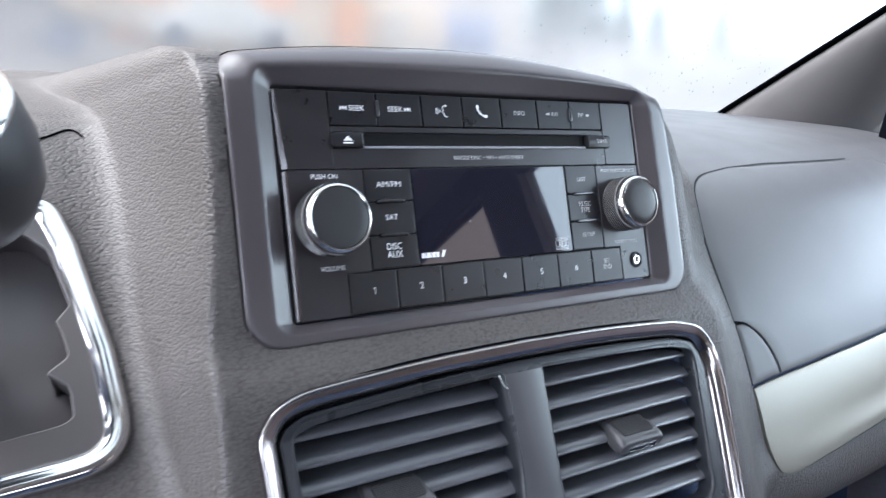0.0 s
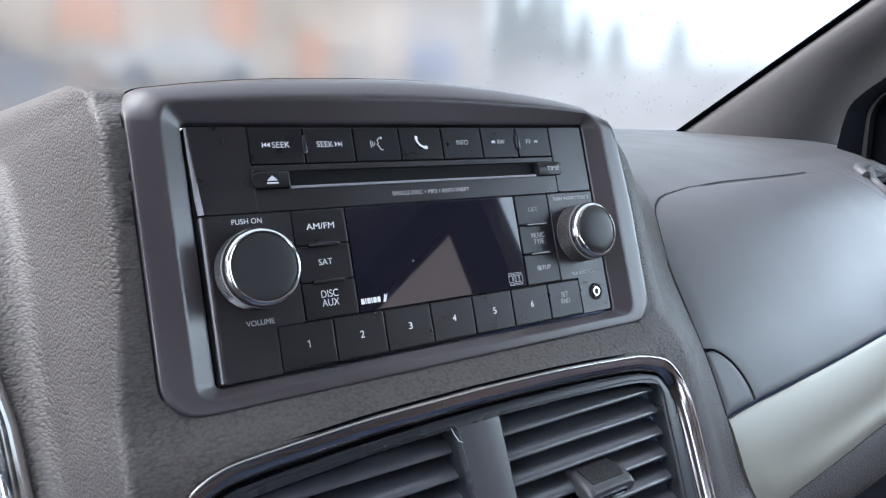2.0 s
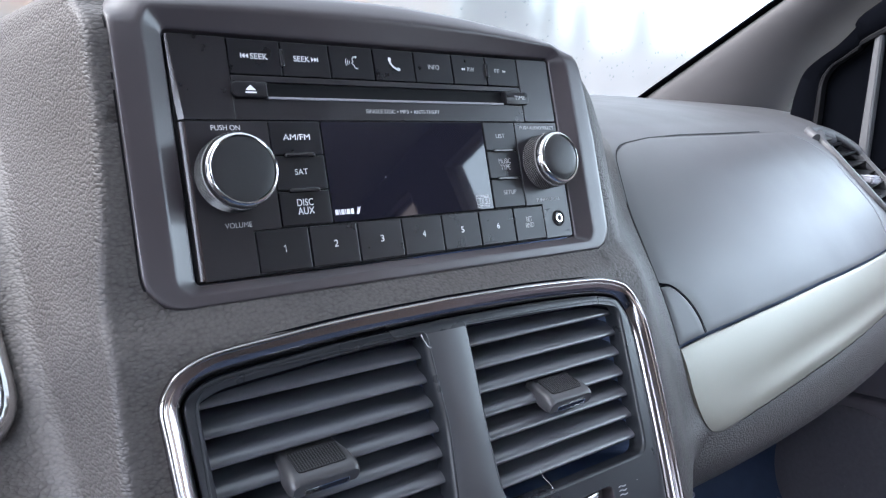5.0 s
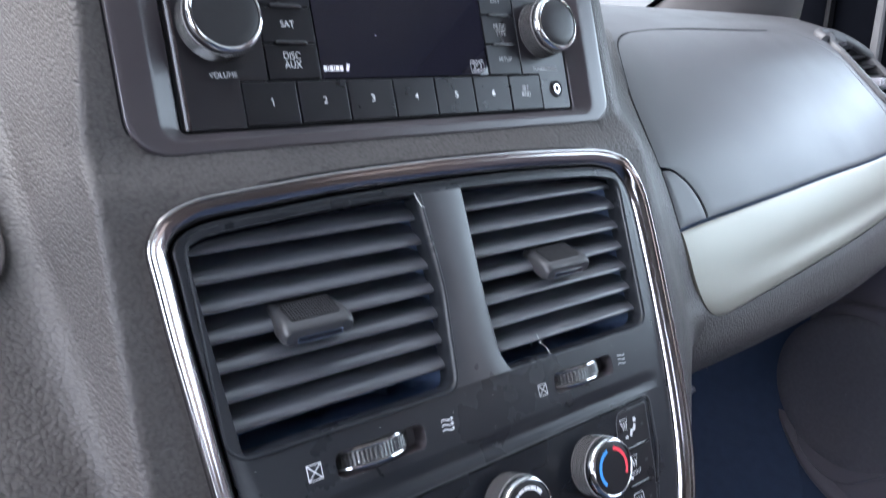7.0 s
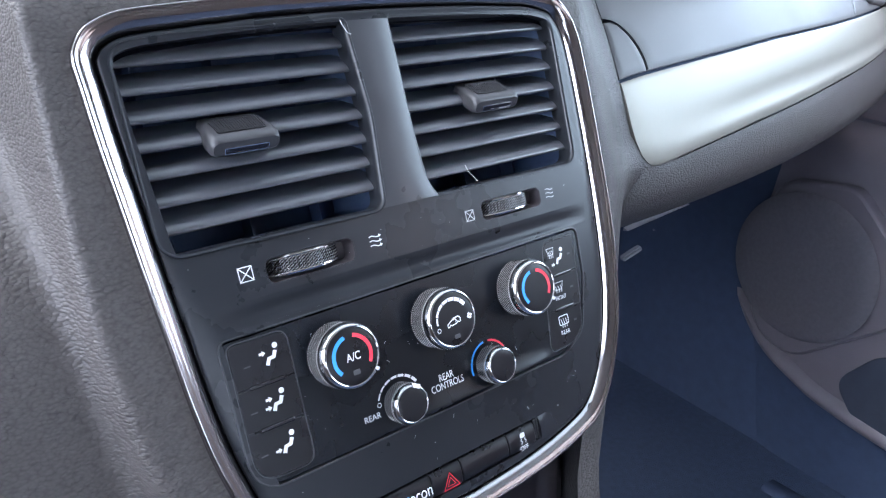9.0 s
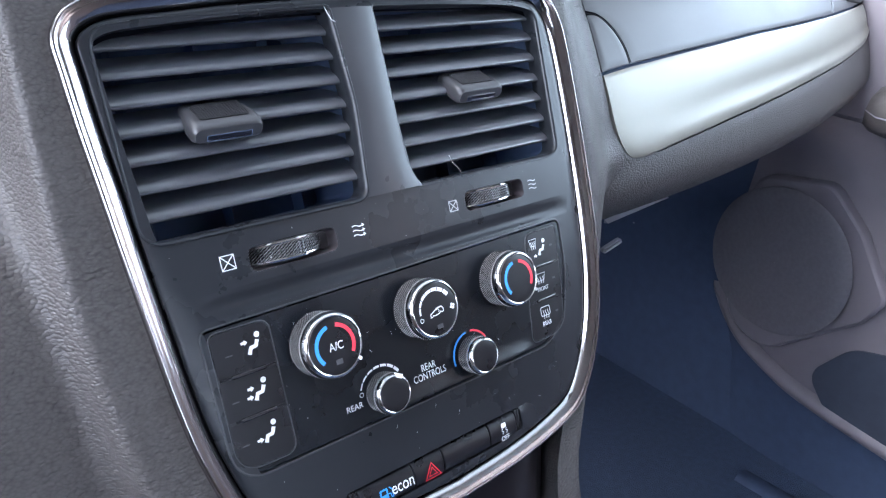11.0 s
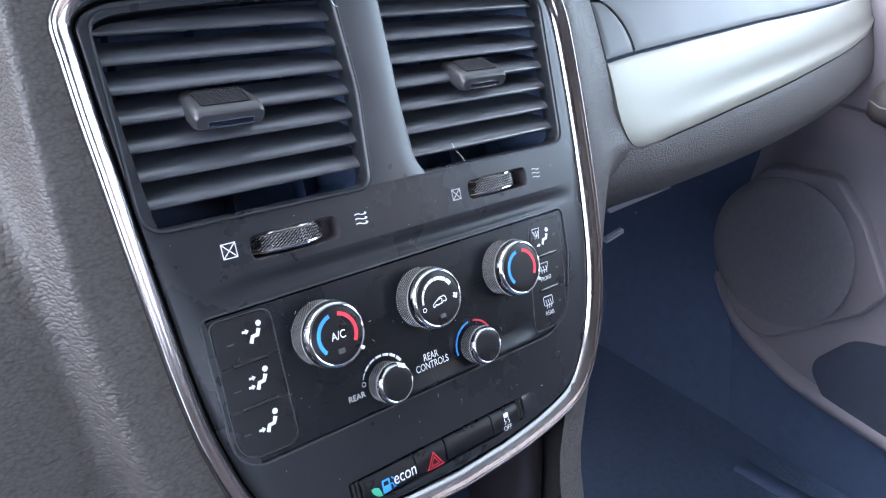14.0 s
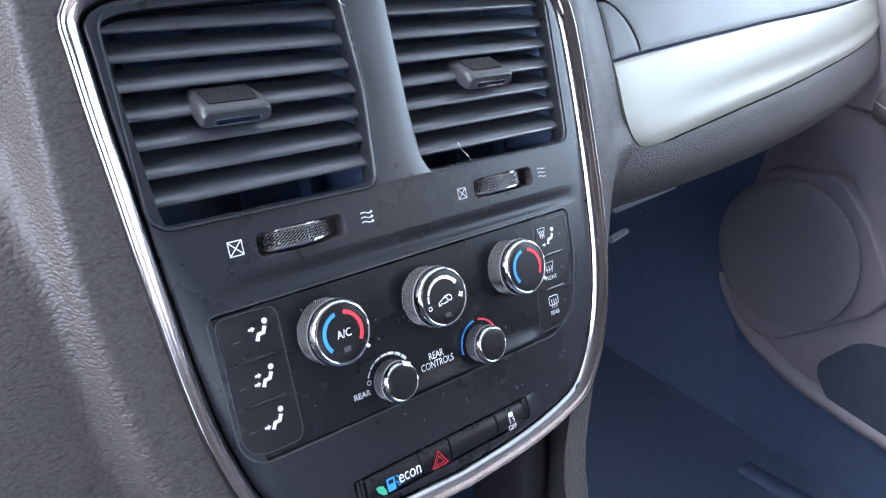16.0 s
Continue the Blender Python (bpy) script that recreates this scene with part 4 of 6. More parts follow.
fill(bm, rrect(93.6, -5.6, 95.0, -3.8, 0.4, 3), ZT + 0.01)
fill(bm, rrect(97.6, -9.4, 99.3, -8.0, 0.4, 3), ZT + 0.01)
part("phone_symbol", bm, white_ink, seek[3], smooth=0)
text("INFO", 117.6, -6.8, ZT, 6.2, 2.1, grey_ink, seek[4])
arrows(134.6, -6.8, 1.5, -1, False, ZT, seek[5])
text("RW", 139.2, -6.8, ZT, 4.2, 2.0, grey_ink, seek[5])
text("FF", 155.6, -6.8, ZT, 3.2, 2.0, grey_ink, seek[6])
arrows(160.2, -6.8, 1.5, 1, False, ZT, seek[6])
for x in (43.7, 148.5):
    part("rocker_rib", slab(rrect(x - 0.9, -10.6, x + 0.9, -3.4, 0.85, 5), -1, 1.2, 0.6), rib_gloss, radio)
# disc slot
part("slot_floor", slab(rrect(35.8, -23.0, 157.5, -16.8, 0.4), -6.0, -4.5, 0.1), slot_black, radio)
part("slot_flap", slab(rrect(37.4, -21.6, 155.4, -18.0, 0.3), -6.0, -3.4, 0.2), slot_black, radio)
# pale colour stands in for the glint on the slot's lip
part("slot_lip", slab(rrect(35.8, -23.3, 156.6, -22.3, 0.3), -2, 0.45, 0.3), edge_glint, radio, "lower lip of the disc slot, its glint painted pale")
eject = part("button", slab(rrect(21.4, -23.0, 35.9, -16.8, (2.4, 0.6, 0.6, 2.4), 5), -2, 1.5, 0.8), button_black, radio)
bm = bmesh.new()
fill(bm, [(26.6, -20.4), (31.0, -20.4), (28.8, -18.4)], 1.54)
fill(bm, [(26.6, -21.5), (31.0, -21.5), (31.0, -20.9), (26.6, -20.9)], 1.54)
part("eject_symbol", bm, white_ink, eject, smooth=0)
tm = part("button", slab(rrect(157.2, -23.2, 172.6, -16.8, (0.6, 2.4, 2.4, 0.6), 5), -2, 1.5, 0.8), button_black, radio)
text("TIME", 166.4, -19.9, 1.54, 7.0, 1.9, grey_ink, tm)
text("SINGLE DISC • MP3 • ANTI-THEFT", 98.0, -27.3, 0.03, 38.4, 1.7, grey_ink, radio)
# left zone with the volume knob
part("faceplate", plate([polyround([(3.0, -88.9, 0.4), (22.9, -88.9, 0.3), (22.9, -72.4, 0.3), (34.0, -72.4, 0.3), (34.0, -31.7, 0.4), (3.0, -31.7, 0.4)], 3)], -3.5, 0.0, 0.1), radio_black, radio)
part("chamfer", loft([[(0.15, y, -3.5), (0.15, y, -2.3), (0.5, y, -1.6), (2.6, y, -0.15), (3.05, y, -0.01), (3.05, y, -3.5)] for y in (-88.6, -60.0, -31.9)], cap0=True, cap1=True), chamfer_reflection, radio, "glossy slanting faceplate edge, brown reflection painted in")
text("PUSH ON", 17.6, -34.2, 0.03, 11.0, 1.9, white_ink, radio)
text("VOLUME", 17.4, -70.0, 0.03, 10.2, 1.9, grey_ink, radio)
b1 = tile("button", 34.3, 31.4, 56.4, 44.9)
b2 = tile("button", 34.3, 44.9, 56.4, 58.6)
b3 = tile("button", 34.3, 58.6, 56.4, 72.3)
text("AM/FM", 45.4, -37.9, ZT, 11.4, 2.3, white_ink, b1)
text("SAT", 45.4, -51.4, ZT, 5.6, 2.3, white_ink, b2)
text("DISC\nAUX", 45.1, -64.9, ZT, 7.0, 6.0, white_ink, b3)
for x, s, w in ((45.4, 44.9, 13), (45.4, 58.6, 13), (151.4, 45.2, 12.4), (151.4, 58.4, 12.4)):
    part("rocker_rib", slab(rrect(x - w / 2, -s - 0.85, x + w / 2, -s + 0.85, 0.8, 5), -1, 1.2, 0.6), rib_gloss, radio)
# display
part("display", slab(rrect(56.8, -72.0, 140.6, -31.8, 0.5), -3.5, -0.15, 0.15), display_glass, radio, "dark glossy display that mirrors the side windows")
bm = bmesh.new()
x = 57.6
for w in (1.5, 0.5, 1.5, 0.5, 1.5, 1.4):
    fill(bm, [(x, -69.2), (x + w, -69.2), (x + w, -67.1), (x, -67.1)], -0.1)
    x += w + 0.32
fill(bm, [(67.2, -69.4), (68.4, -69.4), (69.6, -66.2), (68.6, -67.0), (68.2, -66.0)], -0.1)
part("logo_bars", bm, white_ink, radio, "small white mark on the display", smooth=0)
bm = bmesh.new()
for x0, x1, y0, y1 in ((131.0, 138.2, -66.2, -65.6), (130.8, 132.8, -69.6, -66.8), (133.3, 134.2, -69.6, -66.8), (134.8, 136.4, -69.6, -66.8), (136.9, 138.6, -69.6, -66.8), (131.0, 138.2, -70.9, -70.3)):
    stroke(bm, [(x0, y0), (x1, y0), (x1, y1), (x0, y1)], 0.3, -0.1, closed=True)
part("disc_mark", bm, grey_ink, radio, "small grey outlined mark on the display", smooth=0)
bm = bmesh.new()
fill(bm, circle(83.6, -55.0, 0.28, 8), -0.1)
part("dust_speck", bm, white_ink, radio, smooth=0)
# right column
c1 = tile("button", 141.0, 31.4, 161.2, 45.2)
c2 = tile("button", 141.0, 45.2, 161.2, 58.4)
c3 = tile("button", 141.0, 58.4, 161.2, 72.3)
text("LIST", 151.2, -38.2, ZT, 5.6, 2.0, grey_ink, c1)
text("MUSIC\nTYPE", 151.6, -51.6, ZT, 7.6, 5.3, grey_ink, c2)
text("SETUP", 152.0, -65.0, ZT, 8.0, 2.0, grey_ink, c3)
part("faceplate", plate([polyround([(161.5, -72.2, 0.3), (171.9, -72.2, 0.3), (171.9, -88.9, 0.3), (189.85, -88.9, 1.2), (189.85, -31.7, 0.4), (161.5, -31.7, 0.4)], 3)], -3.5, 0.0, 0.25), radio_black, radio)
text("PUSH AUDIO/SELECT", 176.2, -34.3, 0.03, 23.2, 1.6, grey_ink, radio)
text("TUNE/SCROLL", 176.4, -69.9, 0.03, 16.4, 1.6, grey_ink, radio)
text("AUX", 175.2, -74.8, 0.03, 3.6, 1.3, dim_ink, radio)
bm = bmesh.new()
for x in (185.6, 186.7, 187.8):
    fill(bm, [(x, -86.4), (x + 0.8, -86.4), (x + 0.8, -85.1), (x, -85.1)], 0.03)
part("code_bars", bm, dim_ink, radio, smooth=0)
jack = part("aux_socket", lathe([(4.0, -1), (4.0, 0.5), (3.4, 0.75), (2.9, 0.3), (2.7, -0.6)], 28, 181.6, -79.6, cap1=False), rubber, radio, "round black audio socket")
part("socket_ring", lathe([(2.4, -1), (2.4, 0.5), (2.1, 0.8), (1.5, 0.8), (1.25, 0.4), (1.25, -1)], 24, 181.6, -79.6, cap1=False), chrome, jack, "bright metal ring")
part("socket_hole", lathe([(1.25, -1.2), (1.25, -0.6), (0.0001, -0.6)], 16, 181.6, -79.6, cap1=False), dark_void, jack)
# number row
NUM = [23.1, 44.9, 66.5, 88.0, 109.2, 130.5, 151.9, 171.8]
nums = [tile("button", a, 72.4, b, 88.8) for a, b in zip(NUM, NUM[1:])]
one = (NUM[0] + NUM[1]) / 2 + 0.3
part("legend", stroke(bmesh.new(), [(one - 0.55, -79.55), (one + 0.15, -78.95), (one + 0.15, -81.55)], 0.36, ZT), white_ink, nums[0], smooth=0)
for k, b in enumerate(nums[1:6], 1):
    text(str(k + 1), (NUM[k] + NUM[k + 1]) / 2 + 0.3, -80.2, ZT, 1.7, 2.7, white_ink, b)
text("SET\nRND", 161.6, -80.0, ZT, 5.4, 5.2, grey_ink, nums[6])


def knob(name, m, cx, cy, h, r_base, r_ring, r_cap, label, parent, teeth=72, rows=7, cap_mat=None, dome=0.6, cut=0.55):
    """A knurled grip, a chrome ring and a dark cap, standing on a panel."""
    k = new(name)
    k.parent = parent
    tagged(k, label)
    k.matrix_local = Matrix.Translation((cx * MM, cy * MM, 0))
    loops = [[(r_base * 1.05 * math.cos(a), r_base * 1.05 * math.sin(a), -1) for a in (2 * math.pi * i / (teeth * 2) for i in range(teeth * 2))]]
    g0, g1 = 0.4, h * 0.64
    for j in range(rows * 2 + 1):
        z = g0 + (g1 - g0) * j / (rows * 2)
        rr = r_base + (r_ring - r_base) * 0.55 * (j / (rows * 2))
        up = [cut if (j % 2 == 0 and (i + j // 2) % 2 == 0) else -0.05 for i in range(teeth * 2)]
        loops.append([((rr + up[i]) * math.cos(2 * math.pi * i / (teeth * 2)), (rr + up[i]) * math.sin(2 * math.pi * i / (teeth * 2)), z) for i in range(teeth * 2)])
    loops.append([((r_ring - 0.5) * math.cos(2 * math.pi * i / (teeth * 2)), (r_ring - 0.5) * math.sin(2 * math.pi * i / (teeth * 2)), g1 + 0.3) for i in range(teeth * 2)])
    part("grip", loft(loops, cap0=True, cap1=True), grip_black, k, "knurled black grip, glints painted on its tips", smooth=20)
    w = r_ring - r_cap
    part("ring", lathe([(r_ring - 0.8, h * 0.66), (r_ring - 0.1, h * 0.67), (r_ring + 0.05, h * 0.72), (r_ring + 0.05, h * 0.80), (r_ring - w * 0.10, h * 0.88), (r_ring - w * 0.28, h * 0.945), (r_ring - w * 0.52, h * 0.985), (r_ring - w * 0.75, h * 1.0), (r_ring - w * 0.92, h * 0.99), (r_cap, h * 0.965), (r_cap, h * 0.9)], 84, cap0=False, cap1=False), chrome, k, "chrome ring")
    part("cap", lathe([(r_cap, h * 0.9), (r_cap - 0.05, h * 0.965), (r_cap * 0.93, h * 0.975 + dome * 0.35), (r_cap * 0.7, h * 0.975 + dome * 0.75), (r_cap * 0.4, h * 0.975 + dome * 0.95), (0.001, h * 0.975 + dome)], 56, cap1=False), cap_mat or rubber, k, "black cap")
    return k


knob("volume_knob", RADIO, 17.4, -51.7, 12.0, 13.4, 13.7, 11.7, "round knurled volume knob with a chrome ring", radio, teeth=88, rows=11, dome=0.5, cut=0.6)
knob("tuning_knob", RADIO, 176.3, -51.6, 13.0, 12.7, 13.0, 10.8, "round knurled tuning knob with a chrome ring", radio, teeth=84, rows=11, dome=1.5, cut=0.6)


# ---- climate stack: chrome surround, panel, vents ----
stack = root("climate_stack", CLIMATE, "black plastic climate panel framed by a broad chrome surround", "control panel")
part("chrome_surround", sweep(outline, [(0.0, -3.0), (-0.1, 1.2), (0.2, 2.3), (0.7, 2.9), (1.2, 3.0), (1.6, 2.75), (2.0, 2.5), (2.6, 2.42), (3.6, 2.15), (4.8, 1.55), (5.9, 0.7), (6.8, -0.3), (7.5, -1.4), (7.9, -2.2), (8.0, -5.0), (4.0, -5.0)]), chrome_worn, stack, "broad chrome frame, hazy at its lower corner", smooth=50)
part("shadow_gap", sweep(outline, [(-0.9, -2.6), (-0.9, 0.1), (0.2, 0.1), (0.2, -2.6)]), frame_black, stack, "thin black edge round the chrome")
part("groove", sweep(outline, [(7.5, -5.2), (7.5, -2.6), (11.0, -2.6), (14.0, -5.2)]), frame_black, stack, "dark groove inside the chrome")
inner_line = inset(outline, 8.5)
upper_cut, lower_cut = -98.2, -108.0


def clip_above(pts, y):
    """The part of a closed outline above y."""
    out = []
    for a, b in zip(pts, pts[1:] + pts[:1]):
        if a[1] >= y:
            out.append(a)
        if (a[1] - y) * (b[1] - y) < 0:
            t = (y - a[1]) / (b[1] - a[1])
            out.append((a[0] + (b[0] - a[0]) * t, y))
    return out


def clip_below(pts, y):
    return [(x, -v) for x, v in clip_above([(x, -v) for x, v in reversed(pts)], -y)][::-1]


VL = polyround([(-9.6, -76.6, 9), (82.4, -77.4, 6), (85.6, -38.0, 60), (82.8, 0.8, 2.5), (12.0, -1.0, 30), (-10.2, -3.4, 8)], 9)
VR = polyround([(107.6, -77.0, 4), (199.4, -77.4, 8), (201.4, -3.6, 10), (180.0, -1.0, 30), (104.6, 0.8, 1.5), (105.4, -48.0, 60)], 9)
SL, SR = rrect(25.6, -94.8, 63.8, -85.2, 3.0, 6), rrect(133.0, -94.0, 170.6, -84.8, 3.0, 6)
# the panel rolls off towards the chrome, more broadly beside the controls
toward = [(q[0] - p[0], q[1] - p[1]) for p, q in zip(inner_line, inset(inner_line, 1.0))]


def rolled_line(a):
    """A line on the roll: a from 0 at the chrome to 1 on the flat."""
    out = []
    for (x, y), (dx, dy) in zip(inner_line, toward):
        w = smooth_at(-y, [-20, 70, 92, 112, 160, 195, 215], [4.2, 4.4, 7.0, 9.5, 9.0, 5.0, 2.2])
        d = w * (1 - math.cos(a * math.pi / 2))
        out.append((x + dx * d, y + dy * d, -(0.75 + 0.14 * w) * (1 - math.sin(a * math.pi / 2)) - 0.01))
    return out


flat_line = [(x, y) for x, y, _ in rolled_line(0.985)]
grown = [inset(o, -0.7) for o in (VL, VR)]
part("vent_panel", plate([clip_above(flat_line, upper_cut), *grown, SL, SR], -4.2, -0.03, 0.01), vent_satin, stack, "satin black panel round the vents", smooth=50)
part("panel_edge", loft([[(x, y, -4.2) for x, y in inner_line]] + [rolled_line(k / 10) for k in range(11)]), vent_satin, stack, "rounded edge of the panel beside the chrome", smooth=60)
for o, fade in ((VL, 60.0), (VR, 1e9)):
    rings = []
    for d, z, bead in ((-1.3, -0.5, 0), (-1.15, 0.0, 0.25), (-0.85, 0.02, 0.5), (-0.4, 0.0, 0.5), (0.0, -0.18, 0.25), (0.4, -0.6, 0), (0.7, -1.3, 0), (0.85, -3.0, 0), (1.0, -9.0, 0)):
        rings.append([(x, y, z + bead * (0.9 if (fade < 1e8 and (x > fade or y < -74)) else 0.12)) for x, y in inset(o, d)])
    part("vent_rim", loft(rings), vent_satin, stack, "rounded rim of the vent opening", smooth=60)
lo = clip_below(flat_line, lower_cut)
WELL = polyround([(0.9, -110.4, 3.5), (1.6, -168.4, 14), (166.0, -168.4, 22), (181.0, -161.0, 14), (189.2, -134.0, 40), (190.4, -109.2, 4.5)], 8)
ROW = polyround([(42.5, -203.4, 1.5), (122.0, -203.4, 8), (139.6, -201.4, 1.5), (140.0, -190.8, 1.5), (42.0, -190.8, 1.5)], 4)
part("lower_panel", plate([lo, WELL, ROW], -4.0, -0.03, 0.01), vent_satin, stack, "satin black panel with the switches", smooth=50)
part("well_rim", sweep(WELL, [(-0.75, -0.4), (-0.7, 0.0), (-0.35, 0.14), (0.0, 0.02), (0.1, -0.6), (0.1, -3.0), (-0.4, -3.0)]), bar_satin, stack, "fine edge round the controls, its highlight painted paler", smooth=60)
# the bar between the two vents, gently arched
bar = []
for k in range(25):
    y = 0.2 - 77.4 * k / 24
    xa = smooth_at(-y, [-1, 20, 38, 60, 72, 78], [82.9, 84.7, 85.3, 84.3, 83.2, 81.5])
    xb = smooth_at(-y, [-1, 20, 45, 60, 68, 73, 78], [104.3, 104.7, 105.0, 105.7, 106.6, 108.4, 111.6])
    bar.append([(xa + (xb - xa) * u, y, 0.0 + 0.95 * (1 - abs(2 * u - 1) ** 2.6)) for u in [i / 12 for i in range(13)]])
part("centre_bar", loft(bar, closed=False), bar_satin, stack, "satin grey bar between the vents", smooth=60)
# soft fold between the two levels, fading out at both ends
def sides(y):
    """Where a level line meets the flat's two sides."""
    xs_at = [p[0] + (q[0] - p[0]) * (y - p[1]) / (q[1] - p[1]) for p, q in zip(flat_line, flat_line[1:] + flat_line[:1]) if (p[1] > y) != (q[1] > y)]
    return min(xs_at), max(xs_at)


fold = [(-98.2, 0.0), (-100.2, -0.35), (-102.2, -1.0), (-104.2, -1.3), (-106.0, -0.85), (-107.3, -0.2), (-108.2, 0.0)]
rows = []
for p in catmull([(*q, 0) for q in fold], 24):
    xa, xb = sides(p.x)
    rows.append([(x, p.x, -0.03 + p.y * k) for x, k in ((xa, 0.0), (xa + 3, 0.1), (xa + 10, 0.5), (xa + 24, 1.0), (CX, 1.0), (xb - 24, 1.0), (xb - 10, 0.5), (xb - 3, 0.1), (xb, 0.0))])
part("fold", loft(rows, closed=False), vent_satin, stack, smooth=60)
# linings of the two thumbwheel slots
for name, o in (("slot_lining", SL), ("slot_lining", SR)):
    part(name, loft([at(inset(o, -0.5), 0.0), at(inset(o, 0.15), -0.35), at(inset(o, 0.7), -2.6), at(inset(o, 1.2), -6.2)], cap1=True), bezel_plastic, stack)


def thumbwheel(cx, cy, w, label):
    """A knurled wheel standing edge-on in its slot."""
    k = new("thumbwheel")
    k.parent = stack
    tagged(k, label)
    R, n = w * 0.62, 150
    loops = []
    for j, (y, r) in enumerate([(-3.4, R - 1.0), (-3.2, R - 0.15)] + [(-2.6 + 0.56 * q, R) for q in range(10)] + [(3.0, R), (3.4, R - 1.0)]):
        loops.append([(cx + (r + (0.45 if (i % 2 and 2 < j < 12 and j % 2) else 0)) * math.sin(2 * math.pi * i / n), cy + y, -R + 1.7 + (r + (0.45 if (i % 2 and 2 < j < 12 and j % 2) else 0)) * math.cos(2 * math.pi * i / n)) for i in range(n)])
    part("wheel", loft(loops, cap0=True, cap1=True), grip_black, k, "knurled black wheel, glints painted on its tips", smooth=25)
    for e in (1, -1):
        rim = []
        for y, r in ((2.75, R - 1), (2.75, R + 0.3), (3.2, R + 0.45), (3.8, R + 0.15), (3.85, R - 1)):
            rim.append([(cx + r * math.sin(2 * math.pi * i / n), cy + y * e, -R + 1.7 + r * math.cos(2 * math.pi * i / n)) for i in range(n)])
        part("rim", loft(rim + [rim[0]]), chrome, k, "chrome rim")
    return k


thumbwheel(43.6, -89.4, 31, "knurled black air flow wheel with a chrome rim")
thumbwheel(151.0, -89.0, 31, "knurled black air flow wheel with a chrome rim")


def flow_symbol(cx, cy, arrow, parent):
    bm = bmesh.new()
    for k in (-1, 0, 1):
        y = cy + k * 1.9
        pts = [(cx - 2.6 + 5.2 * t, y + 0.35 * math.sin(t * 6.283)) for t in [i / 8 for i in range(9)]]
        stroke(bm, pts, 0.42, 0.02)
        if arrow:
            fill(bm, [(cx + 2.2, y - 0.75), (cx + 3.4, y), (cx + 2.2, y + 0.75)], 0.04)
    return part("flow_symbol", bm, white_ink if arrow else grey_ink, parent, smooth=0)


def shut_symbol(cx, cy, s, parent, ink):
    s *= 0.92
    bm = bmesh.new()
    stroke(bm, [(cx - s, cy - s), (cx + s, cy - s), (cx + s, cy + s), (cx - s, cy + s)], 0.55, 0.02, closed=True)
    stroke(bm, [(cx - s, cy - s), (cx + s, cy + s)], 0.42, 0.04)
    stroke(bm, [(cx - s, cy + s), (cx + s, cy - s)], 0.42, 0.06)
    return part("shut_symbol", bm, ink, parent, smooth=0)


shut_symbol(17.4, -88.7, 2.9, stack, white_ink)
shut_symbol(125.6, -89.7, 2.5, stack, grey_ink)
flow_symbol(74.2, -89.4, True, stack)
flow_symbol(177.0, -89.2, False, stack)


